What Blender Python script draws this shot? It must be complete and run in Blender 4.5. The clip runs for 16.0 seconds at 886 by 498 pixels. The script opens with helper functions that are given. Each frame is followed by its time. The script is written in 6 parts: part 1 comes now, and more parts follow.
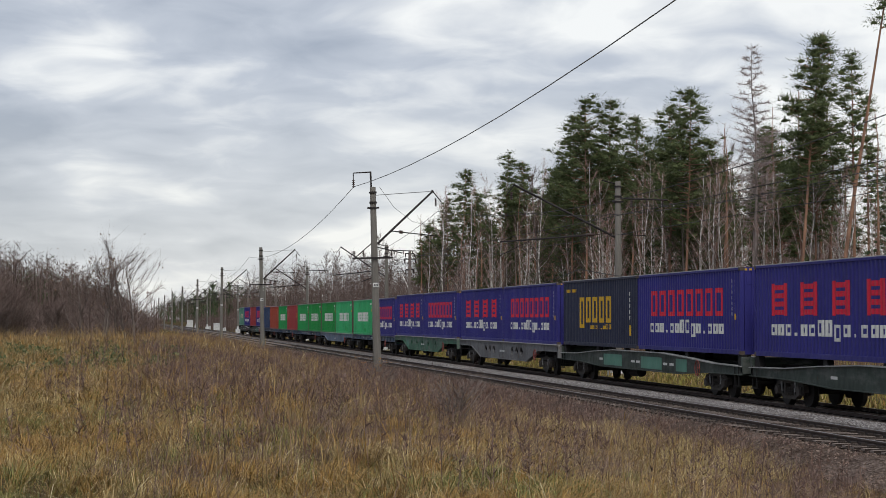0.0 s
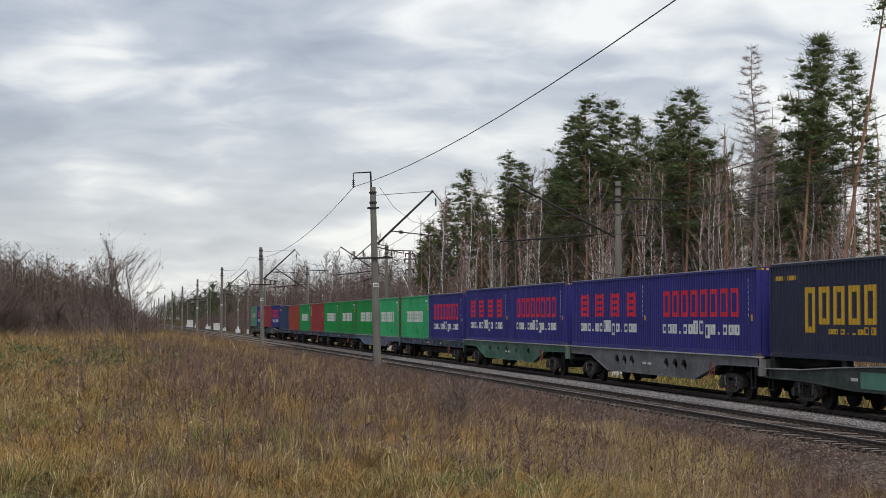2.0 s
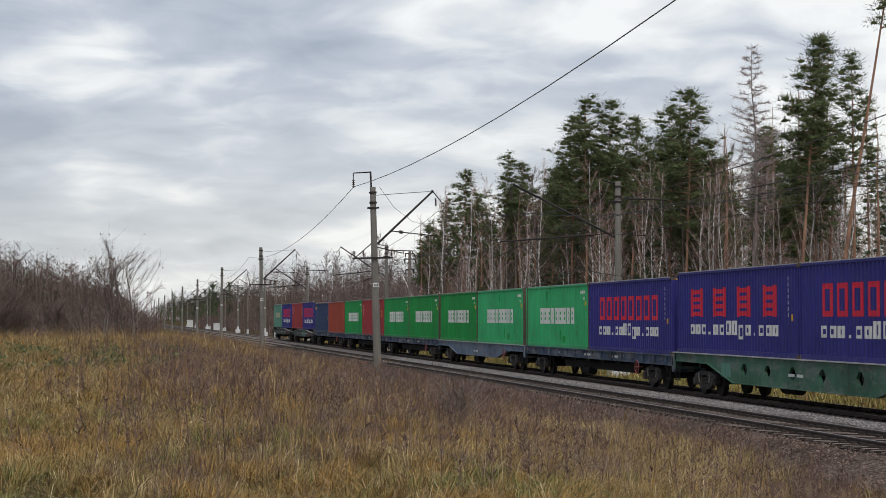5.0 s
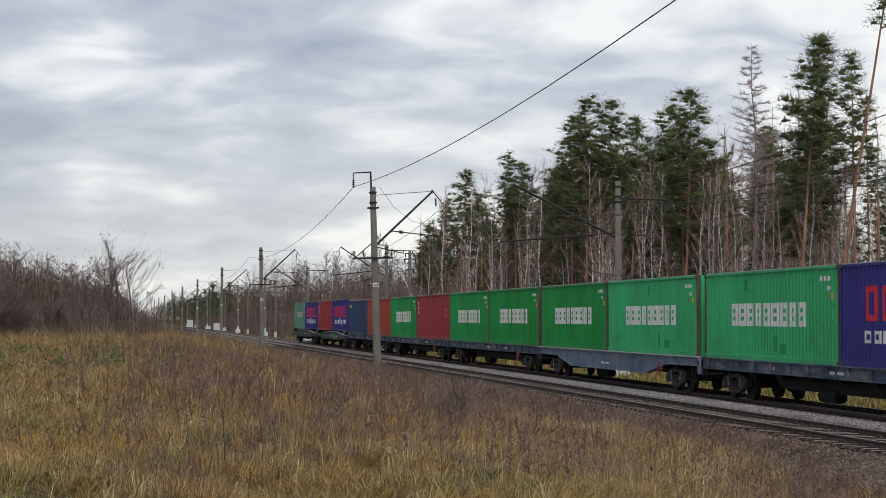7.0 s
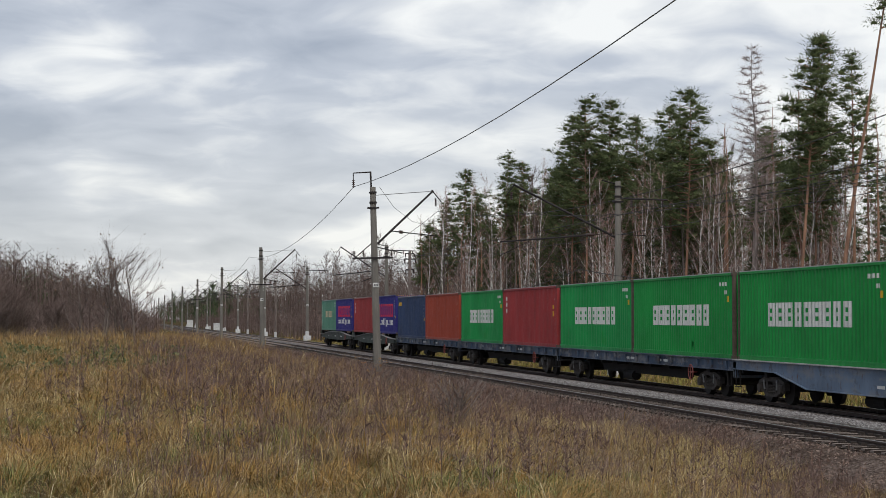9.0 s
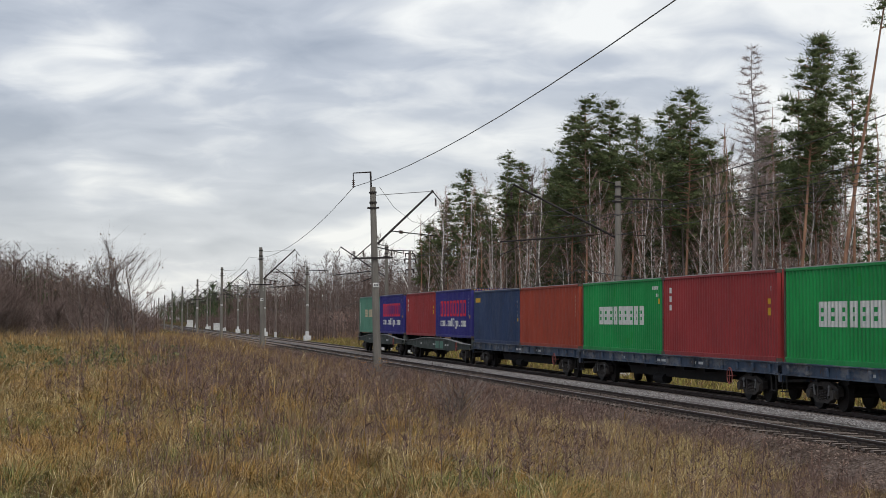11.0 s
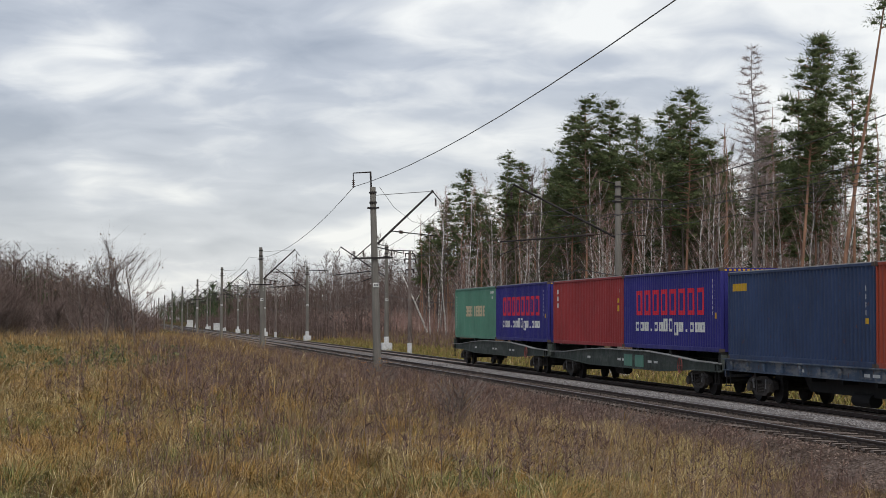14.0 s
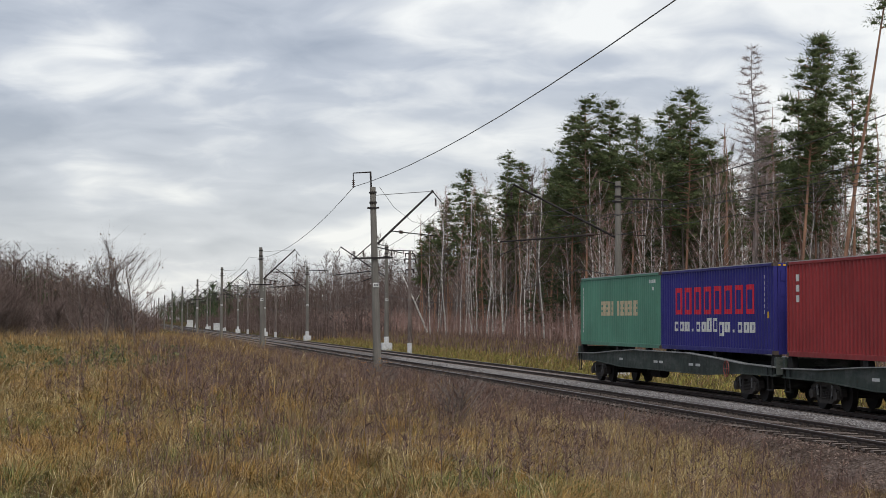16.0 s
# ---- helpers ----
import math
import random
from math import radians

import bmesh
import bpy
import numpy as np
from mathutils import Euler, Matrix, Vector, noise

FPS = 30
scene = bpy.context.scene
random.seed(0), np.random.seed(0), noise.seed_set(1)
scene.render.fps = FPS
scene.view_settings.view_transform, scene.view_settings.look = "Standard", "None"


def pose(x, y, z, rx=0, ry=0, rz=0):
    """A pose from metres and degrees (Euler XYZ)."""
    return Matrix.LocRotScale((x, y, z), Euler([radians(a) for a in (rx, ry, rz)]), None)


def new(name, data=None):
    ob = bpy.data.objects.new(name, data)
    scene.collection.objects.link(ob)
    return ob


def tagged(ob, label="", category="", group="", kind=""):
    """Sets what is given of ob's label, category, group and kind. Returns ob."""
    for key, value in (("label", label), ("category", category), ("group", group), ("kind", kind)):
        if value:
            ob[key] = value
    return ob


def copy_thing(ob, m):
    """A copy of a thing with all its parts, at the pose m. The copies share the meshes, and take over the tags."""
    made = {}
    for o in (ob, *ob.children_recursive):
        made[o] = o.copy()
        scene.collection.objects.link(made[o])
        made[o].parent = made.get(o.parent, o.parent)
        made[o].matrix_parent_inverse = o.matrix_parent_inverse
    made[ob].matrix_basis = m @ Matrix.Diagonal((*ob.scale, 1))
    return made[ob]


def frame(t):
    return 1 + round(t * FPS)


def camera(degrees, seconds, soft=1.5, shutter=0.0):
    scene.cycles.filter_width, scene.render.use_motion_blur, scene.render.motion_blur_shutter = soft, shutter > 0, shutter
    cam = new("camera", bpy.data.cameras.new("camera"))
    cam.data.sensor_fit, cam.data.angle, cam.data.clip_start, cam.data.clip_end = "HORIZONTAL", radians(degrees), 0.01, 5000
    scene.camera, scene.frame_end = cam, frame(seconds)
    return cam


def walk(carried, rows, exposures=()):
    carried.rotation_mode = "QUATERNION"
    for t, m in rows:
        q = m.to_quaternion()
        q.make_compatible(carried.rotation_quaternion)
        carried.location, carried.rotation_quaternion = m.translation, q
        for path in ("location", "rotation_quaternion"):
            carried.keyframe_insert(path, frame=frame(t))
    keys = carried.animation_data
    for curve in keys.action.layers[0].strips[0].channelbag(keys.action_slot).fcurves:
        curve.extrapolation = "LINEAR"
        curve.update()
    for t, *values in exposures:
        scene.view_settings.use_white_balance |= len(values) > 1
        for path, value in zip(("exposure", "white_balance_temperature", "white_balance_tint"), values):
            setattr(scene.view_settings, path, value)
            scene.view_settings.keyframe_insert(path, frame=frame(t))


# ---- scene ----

# ---------------------------------------------------------------- camera, sky, sun
CLIP = 16.0
cam = camera(26.93, CLIP, soft=0.8)
EYE = pose(0, 0, 2.69, 90 + 2.145, 0, -10.003)
walk(cam, [(0.0, EYE), (CLIP, EYE)], exposures=[(0.0, 0.22), (CLIP, 0.22)])

SUN_ELEVATION, SUN_AZIMUTH = radians(48), radians(195)


def build_sky():
    world = bpy.data.worlds.new("overcast_sky")
    scene.world = world
    world.use_nodes = True
    t = world.node_tree
    t.nodes.clear()
    N, L = t.nodes.new, t.links.new

    def math_node(op, a, b=None, clamp=False):
        n = N("ShaderNodeMath")
        n.operation, n.use_clamp = op, clamp
        for i, v in enumerate((a, b)):
            if v is None:
                continue
            if isinstance(v, (int, float)):
                n.inputs[i].default_value = v
            else:
                L(v, n.inputs[i])
        return n.outputs[0]

    co = N("ShaderNodeTexCoord")
    sep = N("ShaderNodeSeparateXYZ")
    L(co.outputs["Generated"], sep.inputs[0])
    x, y, z = sep.outputs
    zz = math_node("ADD", math_node("MAXIMUM", z, 0.0), 0.20)
    comb = N("ShaderNodeCombineXYZ")
    L(math_node("DIVIDE", x, zz), comb.inputs[0])
    L(math_node("DIVIDE", y, zz), comb.inputs[1])

    def cloud(scale, detail, rough, dist, shift):
        m = N("ShaderNodeMapping")
        m.inputs["Location"].default_value = shift
        m.inputs["Rotation"].default_value = (0, 0, radians(12))
        m.inputs["Scale"].default_value = (scale, scale * 0.95, 1)
        L(comb.outputs[0], m.inputs[0])
        n = N("ShaderNodeTexNoise")
        n.inputs["Scale"].default_value = 1.0
        n.inputs["Detail"].default_value = detail
        n.inputs["Roughness"].default_value = rough
        n.inputs["Distortion"].default_value = dist
        L(m.outputs[0], n.inputs["Vector"])
        return n.outputs["Fac"]

    big = cloud(1.9, 3.5, 0.48, 0.25, (1.3, 4.2, 0.0))
    small = cloud(6.0, 5.0, 0.52, 0.5, (7.3, 2.2, 4.0))
    tilt = math_node("MULTIPLY", math_node("SUBTRACT", x, 0.12), 0.36)
    mix = math_node("ADD", tilt, math_node("ADD", math_node("MULTIPLY", big, 0.72), math_node("MULTIPLY", small, 0.28)))
    ramp = N("ShaderNodeValToRGB")
    e = ramp.color_ramp.elements
    e[0].position, e[0].color = 0.34, (0.35, 0.40, 0.49, 1)
    e[1].position, e[1].color = 0.60, (0.95, 0.965, 0.965, 1)
    mid = e.new(0.48)
    mid.color = (0.55, 0.595, 0.675, 1)
    L(mix, ramp.inputs[0])
    # paler, slightly warm band near the horizon
    low = N("ShaderNodeMapRange")
    low.inputs["From Min"].default_value, low.inputs["From Max"].default_value = 0.0, 0.13
    low.inputs["To Min"].default_value, low.inputs["To Max"].default_value = 0.52, 0.0
    L(z, low.inputs["Value"])
    haze = N("ShaderNodeMix")
    haze.data_type = "RGBA"
    L(low.outputs[0], haze.inputs["Factor"])
    L(ramp.outputs[0], haze.inputs[6])
    haze.inputs[7].default_value = (0.95, 0.94, 0.87, 1)
    sky = N("ShaderNodeTexSky")
    sky.sky_type, sky.sun_disc = "NISHITA", False
    sky.sun_elevation, sky.sun_rotation = SUN_ELEVATION, SUN_AZIMUTH
    bg_sky, bg_cloud, add, out = N("ShaderNodeBackground"), N("ShaderNodeBackground"), N("ShaderNodeAddShader"), N("ShaderNodeOutputWorld")
    L(sky.outputs[0], bg_sky.inputs[0])
    bg_sky.inputs[1].default_value = 0.006
    L(haze.outputs[2], bg_cloud.inputs[0])
    bg_cloud.inputs[1].default_value = 0.80
    L(bg_sky.outputs[0], add.inputs[0])
    L(bg_cloud.outputs[0], add.inputs[1])
    L(add.outputs[0], out.inputs[0])


build_sky()
sun = new("sun", bpy.data.lights.new("sun", "SUN"))
sun.data.energy, sun.data.angle, sun.data.color = 1.5, radians(25), (1.0, 0.97, 0.92)
sun_way = Vector((math.sin(SUN_AZIMUTH) * math.cos(SUN_ELEVATION), math.cos(SUN_AZIMUTH) * math.cos(SUN_ELEVATION), math.sin(SUN_ELEVATION)))
sun.rotation_euler = sun_way.to_track_quat("Z", "Y").to_euler()


# ---------------------------------------------------------------- materials
class Nodes:
    """A small wrapper for writing node materials."""

    def __init__(self, name):
        self.m = bpy.data.materials.new(name)
        self.m.use_nodes = True
        self.t = self.m.node_tree
        self.b = self.t.nodes["Principled BSDF"]
        self.co = self.t.nodes.new("ShaderNodeTexCoord").outputs["Object"]
        self.geo = self.t.nodes.new("ShaderNodeNewGeometry")

    def put(self, v, socket):
        if isinstance(v, bpy.types.NodeSocket):
            self.t.links.new(v, socket)
        else:
            socket.default_value = v

    def noise(self, scale, detail=4.0, rough=0.55, stretch=(1, 1, 1), world=False):
        mp = self.t.nodes.new("ShaderNodeMapping")
        mp.inputs["Scale"].default_value = stretch
        self.t.links.new(self.geo.outputs["Position"] if world else self.co, mp.inputs[0])
        n = self.t.nodes.new("ShaderNodeTexNoise")
        n.inputs["Scale"].default_value, n.inputs["Detail"].default_value, n.inputs["Roughness"].default_value = scale, detail, rough
        self.t.links.new(mp.outputs[0], n.inputs["Vector"])
        return n.outputs["Fac"]

    def cells(self, scale, world=False, feature="F1"):
        n = self.t.nodes.new("ShaderNodeTexVoronoi")
        n.feature = feature
        n.inputs["Scale"].default_value = scale
        self.t.links.new(self.geo.outputs["Position"] if world else self.co, n.inputs["Vector"])
        return n

    def ramp(self, f, stops):
        r = self.t.nodes.new("ShaderNodeValToRGB")
        e = r.color_ramp.elements
        while len(e) < len(stops):
            e.new(0.5)
        for el, (p, c) in zip(e, stops):
            el.position = p
            el.color = (c, c, c, 1) if isinstance(c, (int, float)) else (*c, 1)
        self.put(f, r.inputs[0])
        return r.outputs[0]

    def mix(self, f, a, b, mode="MIX"):
        n = self.t.nodes.new("ShaderNodeMix")
        n.data_type, n.blend_type = "RGBA", mode
        self.put(f, n.inputs["Factor"])
        for v, i in ((a, 6), (b, 7)):
            self.put((*v, 1) if isinstance(v, tuple) else v, n.inputs[i])
        return n.outputs[2]

    def leafy(self, color, share=0.3):
        """Thin leaves and needles: part of the light passes through."""
        out = self.t.nodes["Material Output"]
        tr, mx = self.t.nodes.new("ShaderNodeBsdfTranslucent"), self.t.nodes.new("ShaderNodeMixShader")
        self.put(color, tr.inputs["Color"])
        mx.inputs[0].default_value = share
        self.t.links.new(self.b.outputs[0], mx.inputs[1])
        self.t.links.new(tr.outputs[0], mx.inputs[2])
        self.t.links.new(mx.outputs[0], out.inputs["Surface"])

    def done(self, color, rough=0.7, metal=0.0, bump=None, depth=0.01, strength=0.5, gloss=0.35):
        self.put((*color, 1) if isinstance(color, tuple) else color, self.b.inputs["Base Color"])
        self.put(rough, self.b.inputs["Roughness"])
        self.put(metal, self.b.inputs["Metallic"])
        self.b.inputs["Specular IOR Level"].default_value = 0.0 if rough == 0.95 else gloss
        if bump is not None:
            n = self.t.nodes.new("ShaderNodeBump")
            n.inputs["Strength"].default_value, n.inputs["Distance"].default_value = strength, depth
            self.put(bump, n.inputs["Height"])
            self.t.links.new(n.outputs[0], self.b.inputs["Normal"])
        return self.m


def scaled(c, k):
    return tuple(min(1.0, v * k) for v in c)


def plain(name, c, rough=0.6, metal=0.0, vary=0.25, scale=6.0, bump=0.004):
    n = Nodes(name)
    a = n.noise(scale, 5)
    b = n.noise(scale * 9, 3)
    col = n.ramp(a, [(0.3, scaled(c, 1 - vary)), (0.7, scaled(c, 1 + vary))])
    col = n.mix(n.ramp(b, [(0.35, 0.0), (0.75, 0.35)]), col, scaled(c, 0.55))
    return n.done(col, rough, metal, b, bump, 0.4)


def container_paint(name, c, rust=0.5, fade=0.2, rough=0.55, wear=0.0):
    """Painted corrugated steel: sun fade, vertical dirt streaks, rust near the bottom of the noise."""
    n = Nodes(name)
    big = n.noise(0.45, 4)
    streak = n.noise(1.0, 5, 0.6, (6, 6, 0.35))
    speck = n.noise(4.5, 6, 0.7, (1, 1, 0.55))
    col = n.ramp(big, [(0.3, scaled(c, 1 - fade)), (0.7, scaled(c, 1 + fade))])
    col = n.mix(n.ramp(streak, [(0.5, 0.0), (0.8, 0.35)]), col, scaled(tuple(0.6 * v + 0.03 for v in c), 0.7))
    if wear:
        bare = n.noise(1.4, 6, 0.7, (1, 0.5, 1.6))
        col = n.mix(n.ramp(bare, [(0.50, 0.0), (0.60, wear)]), col, (0.24, 0.23, 0.22))
        col = n.mix(n.ramp(n.noise(2.1, 6, 0.7, (1, 0.7, 1)), [(0.54, 0.0), (0.63, wear)]), col, (0.06, 0.045, 0.035))
    col = n.mix(n.ramp(speck, [(0.69 - 0.09 * rust, 0.0), (0.76 - 0.08 * rust, min(1.0, rust))]), col, (0.13, 0.055, 0.025))
    return n.done(col, n.ramp(speck, [(0.4, rough), (0.8, 0.85)]), 0.0, speck, 0.003, 0.3)


def grass_material(name, stops, patch, second, shade=0.55):
    """Blades: colour by blade, shifted by patches of two sizes across the field."""
    n = Nodes(name)
    per = n.ramp(n.geo.outputs["Random Per Island"], stops)
    field = n.noise(0.22, 5, 0.65, world=True)
    col = n.mix(n.ramp(field, [(0.47, 0.0), (0.58, 0.55)]), per, patch)
    other = n.noise(2.4, 4, 0.65, (1, 0.6, 0.9), world=True)
    col = n.mix(n.ramp(other, [(0.50, 0.0), (0.60, 0.8)]), col, second)
    # fine dark patches put the shade between clumps into the blade colour
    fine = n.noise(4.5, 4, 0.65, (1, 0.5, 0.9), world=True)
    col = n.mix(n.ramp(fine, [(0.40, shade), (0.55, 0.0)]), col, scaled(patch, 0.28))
    return n.done(col, 0.8)


def island_material(name, stops, rough=0.75, thin=0.0):
    n = Nodes(name)
    col = n.ramp(n.geo.outputs["Random Per Island"], stops)
    if thin:
        n.leafy(col, thin)
    return n.done(col, rough)


def bark(name, dark, light, scale=3.0, stretch=(1, 1, 0.25)):
    n = Nodes(name)
    a = n.noise(scale, 5, 0.65, stretch)
    return n.done(n.ramp(a, [(0.35, dark), (0.65, light)]), 0.85, 0.0, a, 0.03, 0.6)


def make_materials():
    M = {}
    n = Nodes("field_soil")
    a, b = n.noise(0.25, 5, world=True), n.noise(6, 5, 0.7, world=True)
    col = n.ramp(a, [(0.3, (0.075, 0.053, 0.034)), (0.5, (0.10, 0.076, 0.042)), (0.72, (0.085, 0.09, 0.036))])
    col = n.mix(n.ramp(b, [(0.35, 0.7), (0.65, 0.0)]), col, (0.05, 0.036, 0.024))
    M["soil"] = n.done(col, 0.95, 0, b, 0.08, 0.8)
    n = Nodes("crushed_stone_ballast")
    v = n.cells(17)
    v2 = n.noise(0.9, 4)
    col = n.ramp(v.outputs["Color"], [(0.1, (0.11, 0.098, 0.095)), (0.5, (0.20, 0.185, 0.18)), (0.9, (0.33, 0.31, 0.30))])
    col = n.mix(n.ramp(v2, [(0.35, 0.55), (0.65, 0.0)]), col, (0.085, 0.062, 0.05))
    M["ballast"] = n.done(col, 0.95, 0, v.outputs["Distance"], 0.05, 1.0)
    n = Nodes("dirty_ballast")
    v = n.cells(17)
    v2 = n.noise(0.7, 5)
    col = n.ramp(v.outputs["Color"], [(0.1, (0.062, 0.046, 0.038)), (0.5, (0.14, 0.106, 0.09)), (0.9, (0.25, 0.20, 0.175))])
    col = n.mix(n.ramp(v2, [(0.35, 0.6), (0.65, 0.0)]), col, (0.05, 0.034, 0.026))
    M["dirty_ballast"] = n.done(col, 0.95, 0, v.outputs["Distance"], 0.05, 1.0)
    n = Nodes("oily_track_bed")
    v = n.cells(17)
    col = n.ramp(v.outputs["Color"], [(0.1, (0.022, 0.017, 0.015)), (0.5, (0.048, 0.038, 0.033)), (0.9, (0.095, 0.08, 0.072))])
    M["oily_ballast"] = n.done(col, 0.95, 0, v.outputs["Distance"], 0.05, 1.0)
    M["stone"] = island_material("ballast_stone", [(0.0, (0.10, 0.09, 0.088)), (0.5, (0.22, 0.20, 0.195)), (1.0, (0.36, 0.34, 0.33))], 0.9)
    M["dirty_stone"] = island_material("dirty_shoulder_stone", [(0.0, (0.07, 0.048, 0.038)), (0.5, (0.16, 0.115, 0.094)), (1.0, (0.30, 0.225, 0.19))], 0.95)
    M["concrete_sleeper"] = plain("sleeper_concrete", (0.25, 0.205, 0.182), 0.95, 0, 0.3, 3)
    # dark concrete tone that stands in for shade on the sleeper sides
    M["sleeper_shade"] = plain("shaded_sleeper_side", (0.035, 0.027, 0.023), 0.95, 0, 0.3, 3)
    M["rail_side"] = plain("rusty_rail_steel", (0.085, 0.06, 0.05), 0.75, 0.2, 0.3, 5)
    M["rail_top"] = plain("worn_rail_head", (0.30, 0.29, 0.285), 0.38, 0.9, 0.15, 8)
    M["fastener"] = plain("rail_fastener_iron", (0.045, 0.035, 0.03), 0.8, 0.2)
    n = Nodes("mast_concrete")
    a, b = n.noise(1.2, 5, 0.6, (3, 3, 0.4)), n.noise(14, 4)
    col = n.ramp(a, [(0.3, (0.13, 0.118, 0.104)), (0.7, (0.24, 0.225, 0.20))])
    col = n.mix(n.ramp(b, [(0.4, 0.3), (0.7, 0.0)]), col, (0.12, 0.11, 0.10))
    M["mast"] = n.done(col, 0.9, 0, b, 0.006, 0.5)
    M["whitewash"] = plain("whitewashed_concrete", (0.62, 0.62, 0.62), 0.85, 0, 0.2, 4)
    M["dark_steel"] = plain("dark_bracket_steel", (0.035, 0.03, 0.03), 0.7, 0.3)
    M["wire"] = plain("weathered_copper_wire", (0.05, 0.045, 0.045), 0.6, 0.3)
    M["pale_wire"] = plain("aluminium_feeder_wire", (0.26, 0.26, 0.26), 0.5, 0.5)
    M["porcelain"] = plain("brown_insulator_porcelain", (0.05, 0.03, 0.025), 0.3)
    M["sign_white"] = plain("white_sign_enamel", (0.6, 0.6, 0.58), 0.5)
    # train
    M["smart"] = container_paint("blue_container_paint", (0.027, 0.0245, 0.178), 0.05, 0.16)
    M["navy"] = container_paint("dark_navy_container_paint", (0.021, 0.025, 0.052), 0.05, 0.15)
    M["green"] = container_paint("green_container_paint", (0.009, 0.265, 0.060), 0.45, 0.2)
    M["pale_green"] = container_paint("faded_green_container_paint", (0.035, 0.385, 0.138), 0.8, 0.2)
    M["dark_green"] = container_paint("dark_green_container_paint", (0.007, 0.245, 0.043), 0.35, 0.2)
    M["red"] = container_paint("dark_red_container_paint", (0.30, 0.034, 0.035), 0.4, 0.18)
    M["orange"] = container_paint("orange_red_container_paint", (0.32, 0.052, 0.026), 0.2, 0.14)
    M["slate"] = container_paint("faded_slate_blue_container_paint", (0.028, 0.05, 0.115), 0.7, 0.25)
    M["grey_green"] = container_paint("faded_grey_green_container_paint", (0.10, 0.25, 0.175), 0.5, 0.16)
    M["ink_red"] = plain("red_lettering_paint", (0.62, 0.016, 0.045), 0.5, 0, 0.1)
    M["ink_white"] = plain("white_lettering_paint", (0.66, 0.66, 0.63), 0.55, 0, 0.12, 4)
    M["ink_yellow"] = plain("yellow_lettering_paint", (0.58, 0.34, 0.02), 0.5, 0, 0.1)
    M["ink_cream"] = plain("cream_lettering_paint", (0.55, 0.45, 0.30), 0.55, 0, 0.15)
    M["ink_black"] = plain("black_stripe_paint", (0.02, 0.02, 0.02), 0.5)
    M["casting"] = plain("worn_corner_casting_steel", (0.10, 0.075, 0.06), 0.7, 0.2)
    M["pale_steel"] = plain("pale_container_steel", (0.42, 0.41, 0.40), 0.8, 0, 0.2)
    M["olive"] = container_paint("dirty_olive_wagon_paint", (0.036, 0.05, 0.04), 0.5, 0.35, wear=0.20)
    M["wagon_green"] = container_paint("worn_green_wagon_paint", (0.05, 0.145, 0.088), 0.7, 0.35, wear=0.45)
    M["wagon_grey"] = container_paint("grey_wagon_paint", (0.15, 0.15, 0.155), 0.9, 0.35, wear=0.50)
    M["wagon_blue"] = container_paint("faded_blue_grey_wagon_paint", (0.135, 0.185, 0.26), 0.9, 0.35, wear=0.55)
    M["flat_blue"] = container_paint("chipped_blue_flat_wagon_paint", (0.05, 0.078, 0.125), 0.95, 0.5, wear=0.60)
    M["mint"] = container_paint("fresh_mint_patch_paint", (0.1088, 0.2584, 0.1904), 0.3, 0.15)
    # pale tone for the highlight painted along the wagon sills
    M["edge_highlight"] = plain("flange_edge_highlight", (0.30, 0.30, 0.29), 0.85, 0, 0.35, 3)
    M["ear"] = plain("worn_pale_bogie_steel", (0.23, 0.22, 0.21), 0.7, 0.2, 0.3)
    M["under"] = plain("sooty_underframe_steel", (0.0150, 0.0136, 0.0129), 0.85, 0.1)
    M["bogie"] = plain("dusty_bogie_casting", (0.062, 0.053, 0.046), 0.85, 0.1, 0.35)
    M["wheel"] = plain("dark_wheel_steel", (0.0238, 0.0204, 0.0184), 0.7, 0.3)
    M["brake_red"] = plain("faded_red_handwheel", (0.22, 0.06, 0.05), 0.6)
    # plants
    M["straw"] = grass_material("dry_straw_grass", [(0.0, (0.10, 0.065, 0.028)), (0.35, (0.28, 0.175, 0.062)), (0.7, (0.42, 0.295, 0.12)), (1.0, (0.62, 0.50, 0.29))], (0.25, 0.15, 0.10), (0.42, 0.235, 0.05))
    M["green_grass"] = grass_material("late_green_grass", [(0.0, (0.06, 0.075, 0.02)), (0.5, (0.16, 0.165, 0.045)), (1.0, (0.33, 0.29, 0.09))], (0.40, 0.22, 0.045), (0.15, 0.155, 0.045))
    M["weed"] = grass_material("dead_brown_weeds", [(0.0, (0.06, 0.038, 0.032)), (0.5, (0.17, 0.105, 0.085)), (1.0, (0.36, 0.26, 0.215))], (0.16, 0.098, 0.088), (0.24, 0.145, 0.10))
    n = Nodes("mixed_autumn_tussock")
    per = n.ramp(n.geo.outputs["Random Per Island"], [(0.0, (0.13, 0.082, 0.032)), (0.5, (0.33, 0.21, 0.075)), (1.0, (0.54, 0.39, 0.17))])
    v = n.t.nodes.new("ShaderNodeTexNoise")
    n.t.links.new(n.geo.outputs["Position"], v.inputs["Vector"])
    v.inputs["Scale"].default_value, v.inputs["Detail"].default_value = 1.1, 3.0
    col = n.mix(n.ramp(v.outputs["Fac"], [(0.50, 0.0), (0.58, 0.75)]), per, (0.36, 0.19, 0.045))
    col = n.mix(n.ramp(v.outputs["Fac"], [(0.36, 0.7), (0.45, 0.0)]), col, (0.14, 0.155, 0.045))
    col = n.mix(n.ramp(n.noise(0.35, 3, world=True), [(0.50, 0.0), (0.62, 0.6)]), col, (0.17, 0.115, 0.085))
    n.leafy(col, 0.25)
    M["tussock"] = n.done(col, 0.8)
    M["yellow_straw"] = island_material("pale_yellow_grass", [(0.0, (0.22, 0.15, 0.062)), (0.6, (0.44, 0.325, 0.14)), (1.0, (0.62, 0.50, 0.27))], 0.8)
